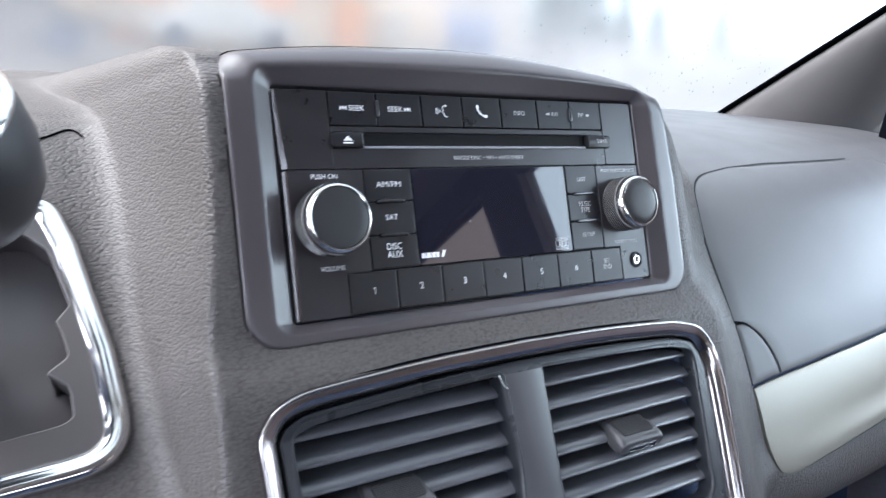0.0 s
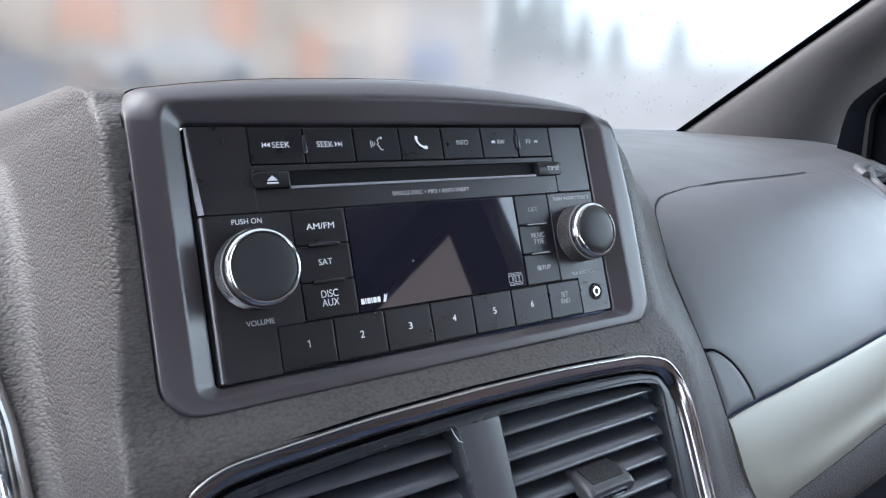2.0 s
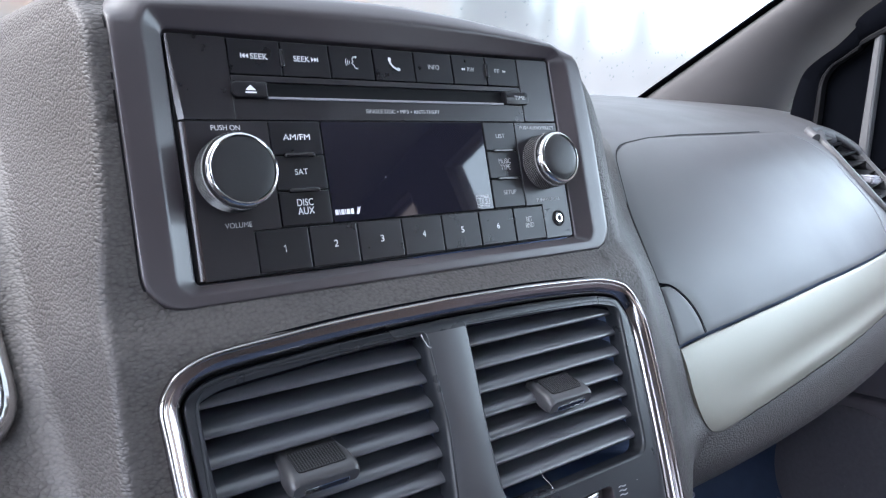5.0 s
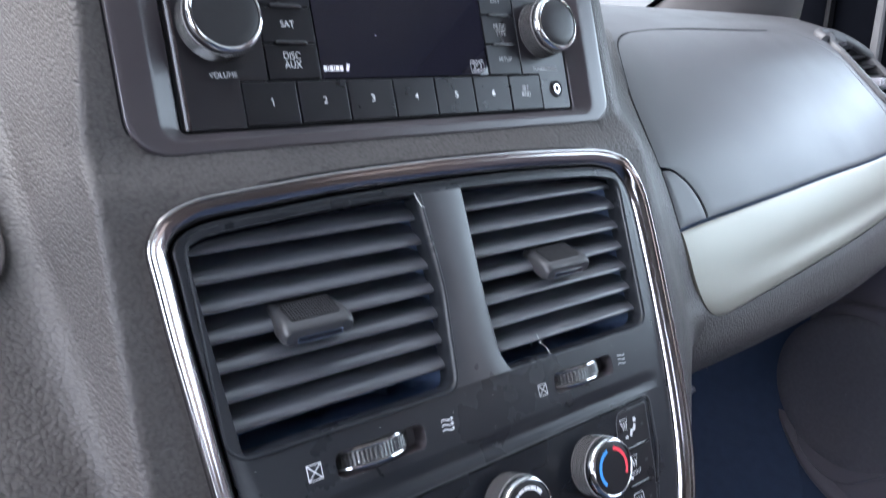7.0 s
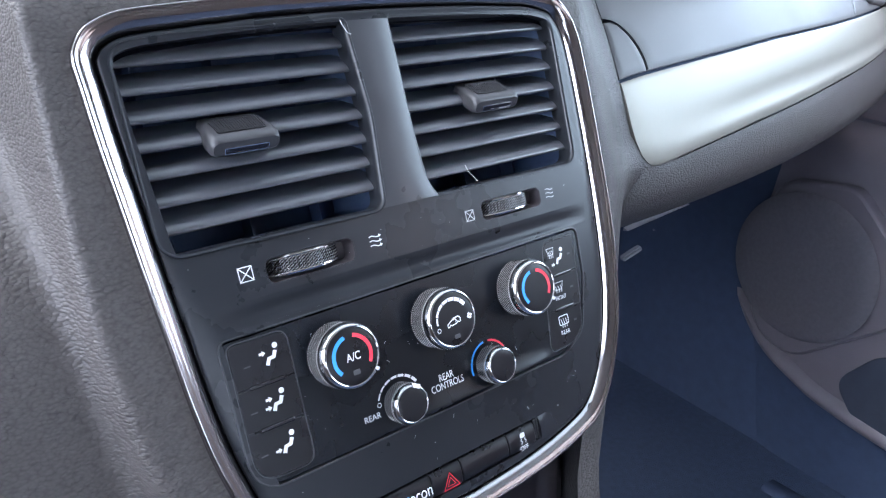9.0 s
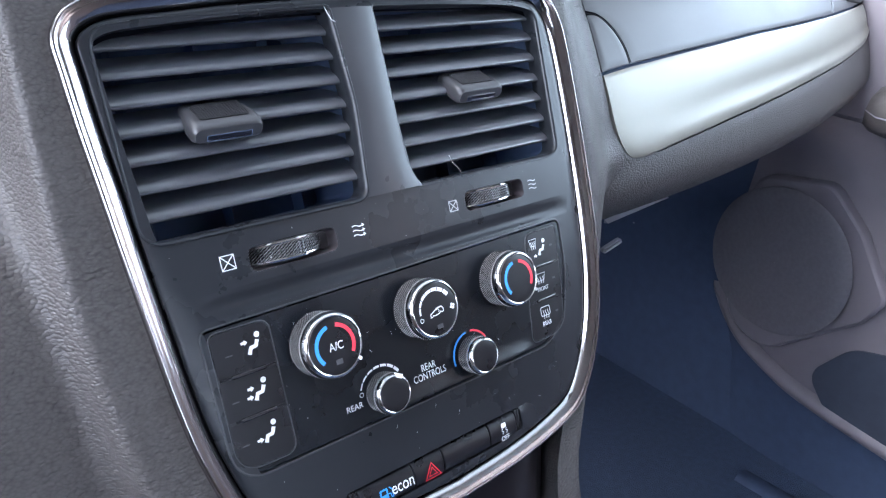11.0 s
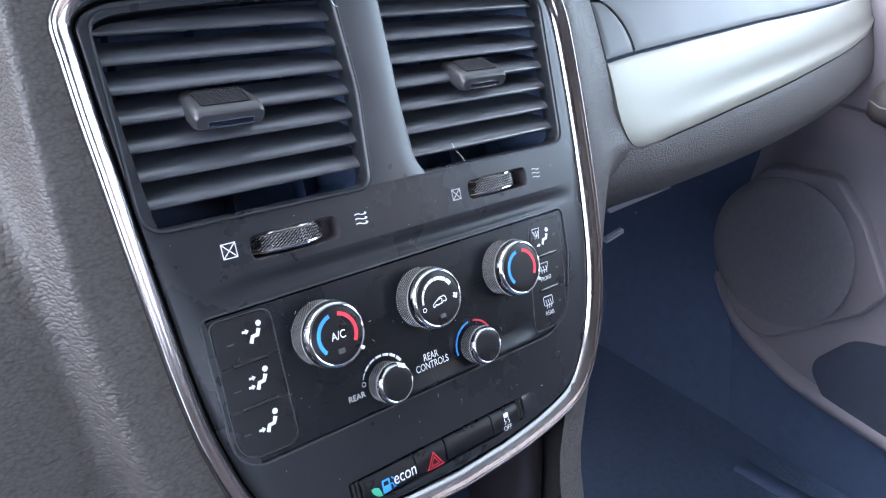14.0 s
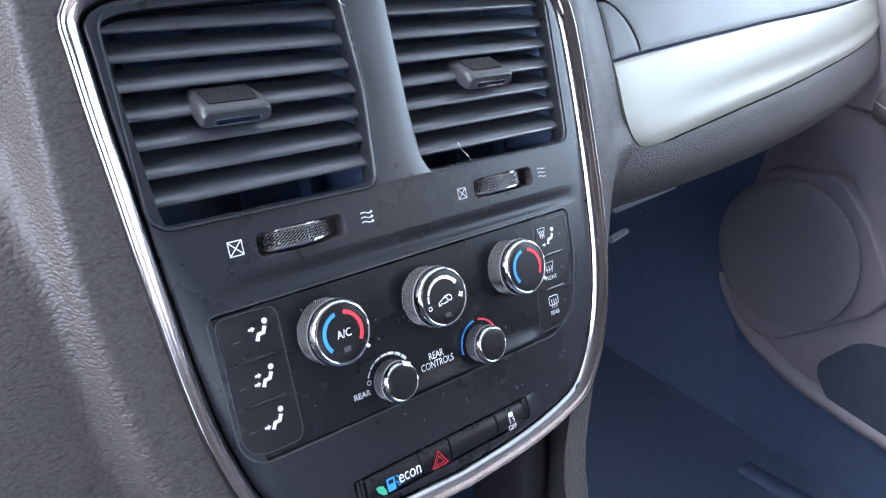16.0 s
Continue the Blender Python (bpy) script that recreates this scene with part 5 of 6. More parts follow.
# ---- air vents ----
def vent(x0, x1, tab_x, label, shift, pitch):
    v = root("air_vent", CLIMATE @ Matrix.Translation((x0 * MM, 0, 0)), label, "air vent", group="centre air vents")
    w = x1 - x0
    # duct walls
    o = rrect(-1.5, -79.5, w + 1.5, 2.0, 5, 4)
    part("duct", loft([at(o, -7.0), at(inset(o, 0.8), -12), at(inset(o, 2.5), -48)], cap1=True), duct_haze_blue, v, smooth=0)
    blade = [(-1.3, -0.6), (-1.5, -0.1), (-1.35, 0.4), (-0.8, 0.95), (0.2, 1.5), (1.4, 1.95), (2.8, 2.25), (4.6, 2.35), (8.0, 2.0), (13.0, 1.2), (19.0, 0.1), (19.0, -0.5), (8.0, -0.5), (1.2, -1.0), (-0.5, -1.1), (-1.0, -0.9)]
    ca, sa = math.cos(radians(31)), math.sin(radians(31))
    data = None
    for k in range(7):
        s = 7.9 + pitch * k
        if data is None:
            loops = []
            for x in (-1.0, 0.6, w / 2, w - 0.6, w + 1.0):
                loops.append([(x, d * sa + h * ca, -d * ca + h * sa) for d, h in blade])
            ob = part("slat", loft(loops, cap0=True, cap1=True), slat_black, v, smooth=50)
            data = ob.data
        else:
            ob = new("slat", data)
            ob.parent = v
        ob.matrix_local = Matrix.Translation((0, -s * MM, -6.2 * MM))
    # upright vanes behind the slats
    vane = None
    for k in range(3):
        x = 16 + (w - 30) * k / 2 + shift
        if vane is None:
            ob = part("vane", box(bmesh.new(), -0.5, -77.5, -46, 0.5, -1.5, -36), duct_haze_blue, v, smooth=0)
            vane = ob.data
        else:
            ob = new("vane", vane)
            ob.parent = v
        ob.matrix_local = Matrix.Translation((x * MM, 0, 0))
    # sliding tab on the fourth slat
    t = new("tab")
    t.parent = v
    tagged(t, "chunky black sliding tab")
    t.matrix_local = Matrix.Translation(((tab_x - x0) * MM, -34.9 * MM, -6.2 * MM)) @ Matrix.Rotation(radians(38), 4, "X")
    hw = 13.6
    sec = [(hw * 0.86, -6, 2.8), (hw * 0.93, 0, 3.7), (hw, 5.0, 4.1), (hw * 1.01, 9.5, 4.0), (hw * 0.985, 11.6, 3.3), (hw * 0.94, 12.4, 2.4)]
    loops = [at([(x, y - 0.6) for x, y in rrect(-a, -h, a, h, min(h * 0.75, 2.6), 5)], z) for a, z, h in sec]
    part("body", loft(loops, cap0=True, cap1=True), wheel_black, t, smooth=60)
    bm = bmesh.new()
    for i in range(17):
        for j in range(11):
            x, z = -8.6 + 17.2 * i / 16, -1.0 + 8.4 * j / 10
            box(bm, x - 0.32, 2.9, z - 0.26, x + 0.32, 3.85, z + 0.26)
    # dark sheet paints the shade between the grip's ribs
    part("grip_shade_bed", box(bmesh.new(), -9.3, 3.2, -1.7, 9.3, 3.6, 7.9), slot_black, t, smooth=0)
    pad = part("grip_pad", bm, wheel_black, t, "ribbed rubber grip", smooth=0)
    pad["kind"] = "stuff"
    part("grip_frame", loft([[(x, 3.0, z) for x, z in rrect(-9.6, -2.0, 9.6, 8.2, 1.2, 4)], [(x, 3.9, z) for x, z in rrect(-9.6, -2.0, 9.6, 8.2, 1.2, 4)], [(x, 3.9, z) for x, z in rrect(-9.2, -1.6, 9.2, 7.8, 1.0, 4)], [(x, 3.0, z) for x, z in rrect(-9.2, -1.6, 9.2, 7.8, 1.0, 4)]]), rubber, t)
    part("inlay_rim", sweep(rrect(-8.9, -3.0, 8.9, -0.2, 0.7, 4), [(0, 12.0), (0.08, 12.75), (0.4, 12.75), (0.5, 12.0)]), chrome, t, "bright outline of the inlay")
    part("tab_inlay", slab(rrect(-8.5, -2.6, 8.5, -0.6, 0.5, 4), 11.6, 12.6, 0.3), display_glass, t, "glossy dark inlay")
    return v


vent(-10.0, 86.0, 28.6, "centre air vent with seven black slats and a sliding tab", 0, 10.0)
vent(104.0, 201.0, 152.5, "centre air vent with seven black slats and a sliding tab", 3, 10.15)

# ---- climate controls ----
climate = root("climate_control", CLIMATE, "black climate control with three large and two small knobs", "climate control")
F = -0.2
part("faceplate", slab(inset(WELL, 0.75), -3.5, F, 0.35), panel_black, climate, "satin black faceplate", smooth=50)


def dial(cx, cy, h, rb, rr, rc, label, teeth=88, rows=10):
    k = knob("dial", CLIMATE, cx, cy, h, rb, rr, rc, label, climate, teeth=teeth, rows=rows, cap_mat=button_black, dome=0.15, cut=0.6)
    k.matrix_local = Matrix.Translation((cx * MM, cy * MM, F * MM))
    return k


def arc(bm, cx, cy, r, a0, a1, w, z, n=20):
    stroke(bm, [(cx + r * math.cos(radians(a0 + (a1 - a0) * k / n)), cy + r * math.sin(radians(a0 + (a1 - a0) * k / n))) for k in range(n + 1)], w, z)
    return bm


H = 13.0
TOPZ = H * 0.975 + 0.26
def pointer(k, ang, rr, h, w=1.3):
    ca, sa = math.cos(radians(ang)), math.sin(radians(ang))
    bm = bmesh.new()
    box(bm, rr - 1.7, -w / 2, h * 0.80, rr + 0.08, w / 2, h * 1.01, 0.15)
    for v in bm.verts:
        v.co = (v.co.x * ca - v.co.y * sa, v.co.x * sa + v.co.y * ca, v.co.z)
    return part("pointer", bm, white_ink, k, "white pointer mark")


ac = dial(45.7, -128.5, H, 12.5, 13.0, 11.0, "large knurled temperature dial with a chrome ring")
part("warm_arc", arc(bmesh.new(), 0, 0, 8.1, 78, -32, 1.55, TOPZ), red_ink, ac, "red arc", smooth=0)
part("cool_arc", arc(bmesh.new(), 0, 0, 8.1, 104, 222, 1.55, TOPZ), blue_ink, ac, "blue arc", smooth=0)
text("A/C", 0.2, -0.2, TOPZ - 0.06, 6.2, 3.2, white_ink, ac)
part("lamp_mark", slab(rrect(-1.2, -7.4, 1.8, -5.4, 0.3, 3), TOPZ - 0.3, TOPZ, 0.05), dim_ink, ac, "small grey indicator")
pointer(ac, -40, 13.0, H)
fan = dial(95.3, -128.6, H, 12.5, 13.0, 11.2, "large knurled fan dial with a chrome ring")
bm = bmesh.new()
for k in range(7):
    a0 = 186 - k * 22
    arc(bm, 0, 0, 8.4, a0 - 2, a0 - 22, 0.9 + 0.14 * k, TOPZ, 4)
stroke(bm, circle(-8.2, -2.9, 0.85, 12), 0.35, TOPZ, closed=True)
for k in range(4):
    a = radians(20 + 90 * k)
    fill(bm, circle(8.6 + math.cos(a) * 0.8, -1.0 + math.sin(a) * 0.8, 0.62, 8), TOPZ)
part("fan_scale", bm, white_ink, fan, "white fan speed scale", smooth=0)
bm = bmesh.new()
stroke(bm, [(-3.5, -2.9), (-3.4, -1.7), (-1.7, -0.8), (0.2, 0.3), (2.6, 0.5), (3.5, -0.4), (3.6, -1.5), (2.9, -2.0), (2.1, -1.5), (1.3, -2.2), (-1.3, -2.6), (-2.0, -2.2), (-2.7, -2.9)], 0.5, TOPZ, closed=True)
arc(bm, 0.5, -0.9, 0.75, 150, -60, 0.42, TOPZ + 0.02, 8)
part("recirculation_symbol", bm, white_ink, fan, smooth=0)
part("lamp_mark", slab(rrect(-1.0, -8.6, 2.0, -6.8, 0.3, 3), TOPZ - 0.3, TOPZ, 0.05), dim_ink, fan)
pt = dial(144.6, -128.5, H, 12.5, 13.0, 11.0, "large knurled temperature dial with a chrome ring")
part("warm_arc", arc(bmesh.new(), 0, 0, 8.1, 78, -32, 1.55, TOPZ), red_ink, pt, "red arc", smooth=0)
part("cool_arc", arc(bmesh.new(), 0, 0, 8.1, 104, 222, 1.55, TOPZ), blue_ink, pt, "blue arc", smooth=0)
pointer(pt, -38, 13.0, H)
H2 = 9.2
r1 = dial(69.3, -157.2, H2, 8.1, 8.4, 7.0, "small knurled rear fan knob with a chrome ring", 54, 7)
pointer(r1, 62, 8.4, H2, 3.4)
r2 = dial(119.4, -157.6, H2, 8.1, 8.4, 7.0, "small knurled rear temperature knob with a chrome ring", 54, 7)
ZF = F + 0.05
bm = bmesh.new()
for k in range(7):
    a0 = 160 - k * 18.4
    arc(bm, 69.3, -157.2, 11.0, a0 - 2, a0 - 17.4, 0.6 + 0.12 * k, ZF, 4)
stroke(bm, circle(59.0, -155.0, 0.9, 12), 0.35, ZF, closed=True)
part("rear_fan_scale", bm, white_ink, climate, smooth=0)
part("warm_arc", arc(bmesh.new(), 119.4, -157.6, 10.9, 84, 28, 0.95, ZF), red_ink, climate, smooth=0)
part("cool_arc", arc(bmesh.new(), 119.4, -157.6, 10.9, 98, 205, 0.95, ZF), blue_ink, climate, smooth=0)
text("REAR", 54.8, -158.7, ZF, 7.8, 2.4, white_ink, climate)
text("REAR\nCONTROLS", 94.1, -156.4, ZF, 17.8, 6.9, white_ink, climate)


# soft moulded ridge under the knobs
ridge = [(-158.0, -0.05), (-159.5, 0.02), (-161.5, 0.25), (-163.5, 0.75), (-165.2, 1.25), (-166.3, 1.5), (-167.0, 1.4), (-167.3, 0.9), (-167.45, -0.3)]
ends = ((57.0, 0.0), (60, 0.08), (64, 0.35), (70, 0.75), (77, 1.0), (95, 1.0), (140, 1.0), (150, 0.75), (157, 0.3), (160, 0.0))
part("ridge", loft([[(x, y, F + (h * k if h > 0 else h)) for y, h in ridge] for x, k in ends], closed=False), panel_black, climate, "low moulded ridge", smooth=70)


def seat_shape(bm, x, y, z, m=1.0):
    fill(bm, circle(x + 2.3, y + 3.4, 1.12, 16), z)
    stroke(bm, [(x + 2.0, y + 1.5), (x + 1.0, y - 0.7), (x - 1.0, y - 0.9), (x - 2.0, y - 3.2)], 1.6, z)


def arrow(bm, x, y, z, s=1.0):
    fill(bm, [(x, y - 0.55 * s), (x + 1.5 * s, y - 0.55 * s), (x + 1.5 * s, y - 1.3 * s), (x + 3.1 * s, y), (x + 1.5 * s, y + 1.3 * s), (x + 1.5 * s, y + 0.55 * s), (x, y + 0.55 * s)], z)


# three air direction keys on one side
padl = polyround([(3.4, -112.3, 3.5), (3.0, -164.8, 10), (26.7, -165.2, 5), (26.9, -112.6, 4.5)], 6)
ZK = F + 0.3
part("key_rim", sweep(padl, [(-0.55, F - 0.2), (-0.5, F + 0.1), (-0.28, F + 0.24), (0.0, F + 0.14), (0.1, F - 0.2)]), bar_satin, climate, "raised rim round the keys, its highlight painted paler", smooth=60)
for k, (a, b) in enumerate(((-112.0, -129.6), (-129.9, -146.0), (-146.3, -170.0))):
    o = inset(clip_below(clip_above(padl, b), a), 0.3)
    key = part("mode_key", plate([o], F - 2, ZK, 0.2), button_black, climate, "black air direction key")
    bm = bmesh.new()
    cx, cy = ((18.6, -120.4), (17.0, -137.6), (16.9, -154.2))[k]
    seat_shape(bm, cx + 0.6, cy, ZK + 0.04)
    if k in (0, 1):
        arrow(bm, cx - 3.9, cy + 1.6, ZK + 0.04, 0.85)
    if k in (1, 2):
        arrow(bm, cx - 4.7, cy - 1.6, ZK + 0.05, 0.85)
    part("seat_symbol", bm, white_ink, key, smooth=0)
    part("lamp_mark", slab(rrect(cx - 10.6, cy - 1.6, cx - 7.8, cy - 1.1, 0.2, 3), ZK - 0.2, ZK + 0.06, 0.04), dim_ink, key)
for y in (-129.75, -146.15):
    part("rocker_rib", slab(rrect(8.2, y - 0.85, 22.6, y + 0.85, 0.8, 5), F, ZK + 0.6, 0.5), rib_gloss, climate)
padr = polyround([(166.0, -112.2, 5), (162.0, -134.0, 0), (157.6, -165.0, 3), (173.0, -164.6, 8), (181.0, -158.6, 9), (183.8, -143.0, 0), (186.4, -112.3, 1.5)], 6)
part("key_rim", sweep(padr, [(-0.55, F - 0.2), (-0.5, F + 0.1), (-0.28, F + 0.24), (0.0, F + 0.14), (0.1, F - 0.2)]), bar_satin, climate, "raised rim round the keys, its highlight painted paler", smooth=60)
for k, (a, b) in enumerate(((-111.0, -129.2), (-129.5, -145.8), (-146.1, -170.0))):
    o = inset(clip_below(clip_above(padr, b), a), 0.3)
    key = part("mode_key", plate([o], F - 2, ZK, 0.2), button_black, climate, "black demist key")
    bm = bmesh.new()
    zz = ZK + 0.04
    if k == 0:
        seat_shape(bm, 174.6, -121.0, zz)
        stroke(bm, [(167.0, -115.6), (172.0, -115.6), (171.0, -119.0), (168.0, -119.0)], 0.4, zz, closed=True)
        for q in (168.3, 169.5, 170.7):
            stroke(bm, [(q, -120.6), (q + 0.3, -118.4), (q - 0.2, -116.8)], 0.35, zz + 0.02)
        arrow(bm, 168.8, -124.0, zz, 0.8)
    elif k == 1:
        stroke(bm, [(166.8, -133.0), (173.8, -133.0), (172.4, -136.6), (168.2, -136.6)], 0.45, zz, closed=True)
        for q in (168.6, 170.3, 172.0):
            stroke(bm, [(q, -138.0), (q + 0.35, -136.4), (q - 0.2, -134.6)], 0.4, zz + 0.02)
    else:
        stroke(bm, rrect(166.4, -154.0, 172.6, -149.6, 0.8, 3), 0.45, zz, closed=True)
        for q in (168.0, 169.5, 171.0):
            stroke(bm, [(q, -155.6), (q + 0.35, -153.6), (q - 0.2, -151.2)], 0.4, zz + 0.02)
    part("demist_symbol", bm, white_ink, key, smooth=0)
    cy = (-120.9, -137.3, -153.8)[k]
    part("lamp_mark", slab(rrect(180.6 - 2.1 * k, cy - 0.5, 182.6 - 2.1 * k, cy + 0.5, 0.3, 3), ZK - 0.2, ZK + 0.06, 0.04), dim_ink, key)
    if k == 1:
        text("FRONT", 170.9, -140.6, ZK + 0.02, 7.4, 2.0, white_ink, key)
    if k == 2:
        text("REAR", 169.4, -157.8, ZK + 0.02, 6.0, 2.1, white_ink, key)
for y, x0 in ((-129.4, 168.2), (-146.0, 165.2)):
    part("rocker_rib", slab(rrect(x0, y - 0.8, x0 + 13.0, y + 0.8, 0.75, 5), F, ZK + 0.6, 0.5), rib_gloss, climate)

# ---- switch row ----
switches = root("switch_row", CLIMATE, "row of black switches with econ, hazard and traction keys", "switches")
part("scoop", loft([[(140.1 + 11.0 * u, -191.0 - 11.5 * v, -0.02 + 1.0 * (1 - u) ** 1.4 * math.sin(math.pi * min(1, max(0, v))) ** 0.6) for v in [k / 8 for k in range(9)]] for u in [k / 8 for k in range(9)]], closed=False), vent_satin, stack, "soft moulded end of the switch row", smooth=70)
part("tray", slab(rrect(42.6, -203.4, 139.8, -190.9, 1.2, 4), -7, -4.0, 0.2), slot_black, switches)


def switch(x0, x1, label):
    prof = [(-203.0, -4.5), (-202.8, -1.4), (-202.2, -0.6), (-200.0, 0.2), (-197.0, 0.5), (-193.6, -0.1), (-192.2, -1.2), (-191.6, -2.4), (-191.4, -4.5)]
    loops = [[(x, y, z + dz) for y, z in prof] for x, dz in ((x0 + 0.3, 0), (x0 + 0.75, 0.3), (x1 - 0.75, 0.3), (x1 - 0.3, 0))]
    return part("switch", loft(loops, cap0=True, cap1=True), button_black, switches, label, smooth=50)


econ = switch(47.0, 74.6, "black econ key with a green leaf")
haz = switch(74.6, 91.2, "black hazard key with a red triangle")
switch(91.2, 119.2, "blank black key")
off = switch(119.2, 136.6, "black traction control key")
for x0, x1 in ((43.0, 44.6), (44.9, 46.6), (136.7, 138.0), (138.2, 139.6)):
    part("end_rib", slab(rrect(x0, -201.2 if x0 > 100 else -203.0, x1, -191.4, 0.6, 4), -5, 0.2, 0.5), button_black, switches)
ZS = 0.87
text("econ", 68.2, -198.4, ZS, 11.4, 3.6, white_ink, econ)
bm = bmesh.new()
fill(bm, [(51.0, -197.4), (52.6, -197.0), (54.6, -197.9), (55.6, -200.2), (55.6, -202.0), (53.6, -201.2), (51.8, -199.6)], ZS + 0.02)
part("leaf_symbol", bm, green_ink, econ, "green leaf", smooth=0)
bm = bmesh.new()
fill(bm, rrect(56.4, -201.4, 60.4, -195.8, 0.6, 3), ZS)
stroke(bm, [(60.5, -198.6), (61.6, -198.8), (61.9, -200.6), (62.7, -200.6), (62.5, -197.2), (61.3, -196.0)], 0.5, ZS + 0.02)
part("pump_symbol", bm, blue_ink, econ, "blue fuel pump", smooth=0)
bm = bmesh.new()
fill(bm, rrect(57.2, -198.4, 59.6, -196.6, 0.3, 3), ZS + 0.05)
part("pump_window", bm, button_black, econ, smooth=0)
bm = bmesh.new()
stroke(bm, [(79.8, -201.8), (88.4, -201.8), (84.1, -195.0)], 0.75, ZS + 0.02, closed=True)
stroke(bm, [(81.9, -200.6), (86.3, -200.6), (84.1, -197.1)], 0.55, ZS + 0.04, closed=True)
part("hazard_symbol", bm, red_ink, haz, "red double triangle", smooth=0)
text("OFF", 127.9, -201.4, ZS, 5.0, 2.3, white_ink, off)
bm = bmesh.new()
fill(bm, rrect(126.4, -196.6, 129.4, -194.2, 0.7, 3), ZS)
for q in (126.6, 129.0):
    stroke(bm, [(q, -199.4), (q + 0.8, -198.4), (q - 0.2, -197.6), (q + 0.4, -196.8)], 0.45, ZS + 0.02)
part("skid_symbol", bm, white_ink, off, smooth=0)


# ---- gear selector on the dash ----
gear = root("gear_selector", GATE, "gear selector gate in a bright chrome ring beside the centre stack", "gear selector")
ring_line = GATE_RING
part("gate_ring", sweep(ring_line, [(0, -3), (0, 1.2), (0.8, 3.2), (2.4, 4.4), (4.4, 4.5), (5.2, 4.0), (5.7, 4.1), (7.6, 3.2), (9.4, 1.6), (10.2, 0.2), (10.4, -3)]), chrome, gear, "bright chrome ring", smooth=50)
gate_hole = polyround([(-84, 84, 8), (-27, 84, 8), (-19.5, 76, 7), (-14.5, 50, 3), (-20.0, 43.6, 1.5), (-18.5, 38, 5), (-17.4, 28, 4), (-25.6, 22.5, 1.5), (-18.6, 16, 4), (-18.4, 3.5, 4), (-24, 1.6, 4), (-78, -4, 8)], 5)
part("gate_plate", plate([inset(ring_line, 9.0), gate_hole], -2.0, 1.0, 0.6), gate_grey, gear, "grey plastic gate plate with notches", smooth=50)
part("gate_well", loft([at(gate_hole, -0.5), at(inset(gate_hole, 4.0), -18)], cap1=True), gate_grey, gear, "dark recessed gear slot")
part("lever", lathe([(9, -20), (8, 10), (7, 40), (6.5, 60)], 20, -52, 34), dark_void, gear, "black gear lever")
kb = new("gear_knob")
kb.parent = gear
tagged(kb, "round black gear knob with a chrome band")
kb.matrix_local = Matrix.Translation((-0.053, 0.057, 0.086)) @ Matrix.Rotation(radians(-12), 4, "X") @ Matrix.Rotation(radians(-28), 4, "Y")
part("ball", lathe([(8, -34), (14, -30), (22, -20), (27.0, -6), (28.0, 4), (27.4, 9)], 48, cap1=False), rubber, kb, "", smooth=60)
part("band", lathe([(27.2, 8.4), (28.2, 8.8), (28.5, 10.2), (28.0, 12.2), (26.9, 13.8), (26.4, 13.6)], 48, cap0=False, cap1=False), chrome, kb, "chrome band")
part("top", lathe([(26.7, 13.4), (25.0, 17.8), (20.5, 22.6), (12, 26.4), (0.01, 27.8)], 48, cap0=False, cap1=False), rubber, kb, "black cap")

# ---- passenger side vent ----
def on_dash(x, z, d=0.0):
    e = 0.002
    t = Vector((dash_y(x, z + e) - dash_y(x, z - e), 2 * e)).normalized()
    return (x, dash_y(x, z) - t.y * d, z + t.x * d)


pv = root("side_air_vent", Matrix.Identity(4), "side air vent with dark slats and a grey rim", "air vent")
pv_line = SIDE_VENT
rim = [[on_dash(x, z, d) for x, z in inset(pv_line, i)] for i, d in ((0, -0.002), (-0.0004, 0.003), (0.001, 0.005), (0.003, 0.0055), (0.0048, 0.004), (0.0055, 0.0), (0.0055, -0.02))]
part("rim", loft(rim), pad_vinyl, pv, "smooth grey rim", scale=1, smooth=60)
tube = []
crest = [Vector(on_dash(p.x, p.y, 0.002)) for p in catmull([(0.7155, 1.1225, 0), (0.721, 1.1268, 0), (0.745, 1.1285, 0), (0.788, 1.1262, 0), (0.821, 1.1143, 0), (0.842, 1.100, 0)], 24)]
for a, c, b in zip(crest[:1] + crest[:-1], crest, crest[1:] + crest[-1:]):
    u = (b - a).normalized().cross(Vector((0, -0.6, 0.8))).normalized()
    v = u.cross((b - a).normalized())
    tube.append([tuple(c + 0.0052 * (math.cos(q) * u + math.sin(q) * v)) for q in [2 * math.pi * k / 12 for k in range(12)]])
part("rim_crest", loft(tube, cap0=True, cap1=True), pad_vinyl, pv, "thick rounded upper edge of the vent", scale=1, smooth=60)
hole = inset(pv_line, 0.0054)
part("duct", loft([[on_dash(x, z, 0.001) for x, z in hole], [on_dash(x, z, -0.03) for x, z in hole]], cap1=True), frame_black, pv, scale=1, smooth=0)
for k in range(8):
    z = 1.048 + 0.0098 * k
    xs_in = [p[0] for p in clip_below(clip_above(hole, z - 0.002), z + 0.002)]
    if len(xs_in) < 2:
        continue
    a, b = min(xs_in), max(xs_in)
    rows = [[on_dash(x, z + h, d) for d, h in ((0.0012, 0), (-0.002, 0.0022), (-0.016, 0.0115), (-0.016, 0.010), (-0.002, -0.0002))] for x in span(a, b, 6)]
    part("slat", loft(rows, cap0=True, cap1=True), button_black, pv, scale=1)
p0 = Vector(on_dash(0.762, 1.082, 0.004))
part("tab", box(bmesh.new(), p0.x - 0.011, p0.y - 0.006, p0.z - 0.004, p0.x + 0.011, p0.y + 0.01, p0.z + 0.004, 0.002), edge_glint, pv, "grey sliding tab", scale=1)

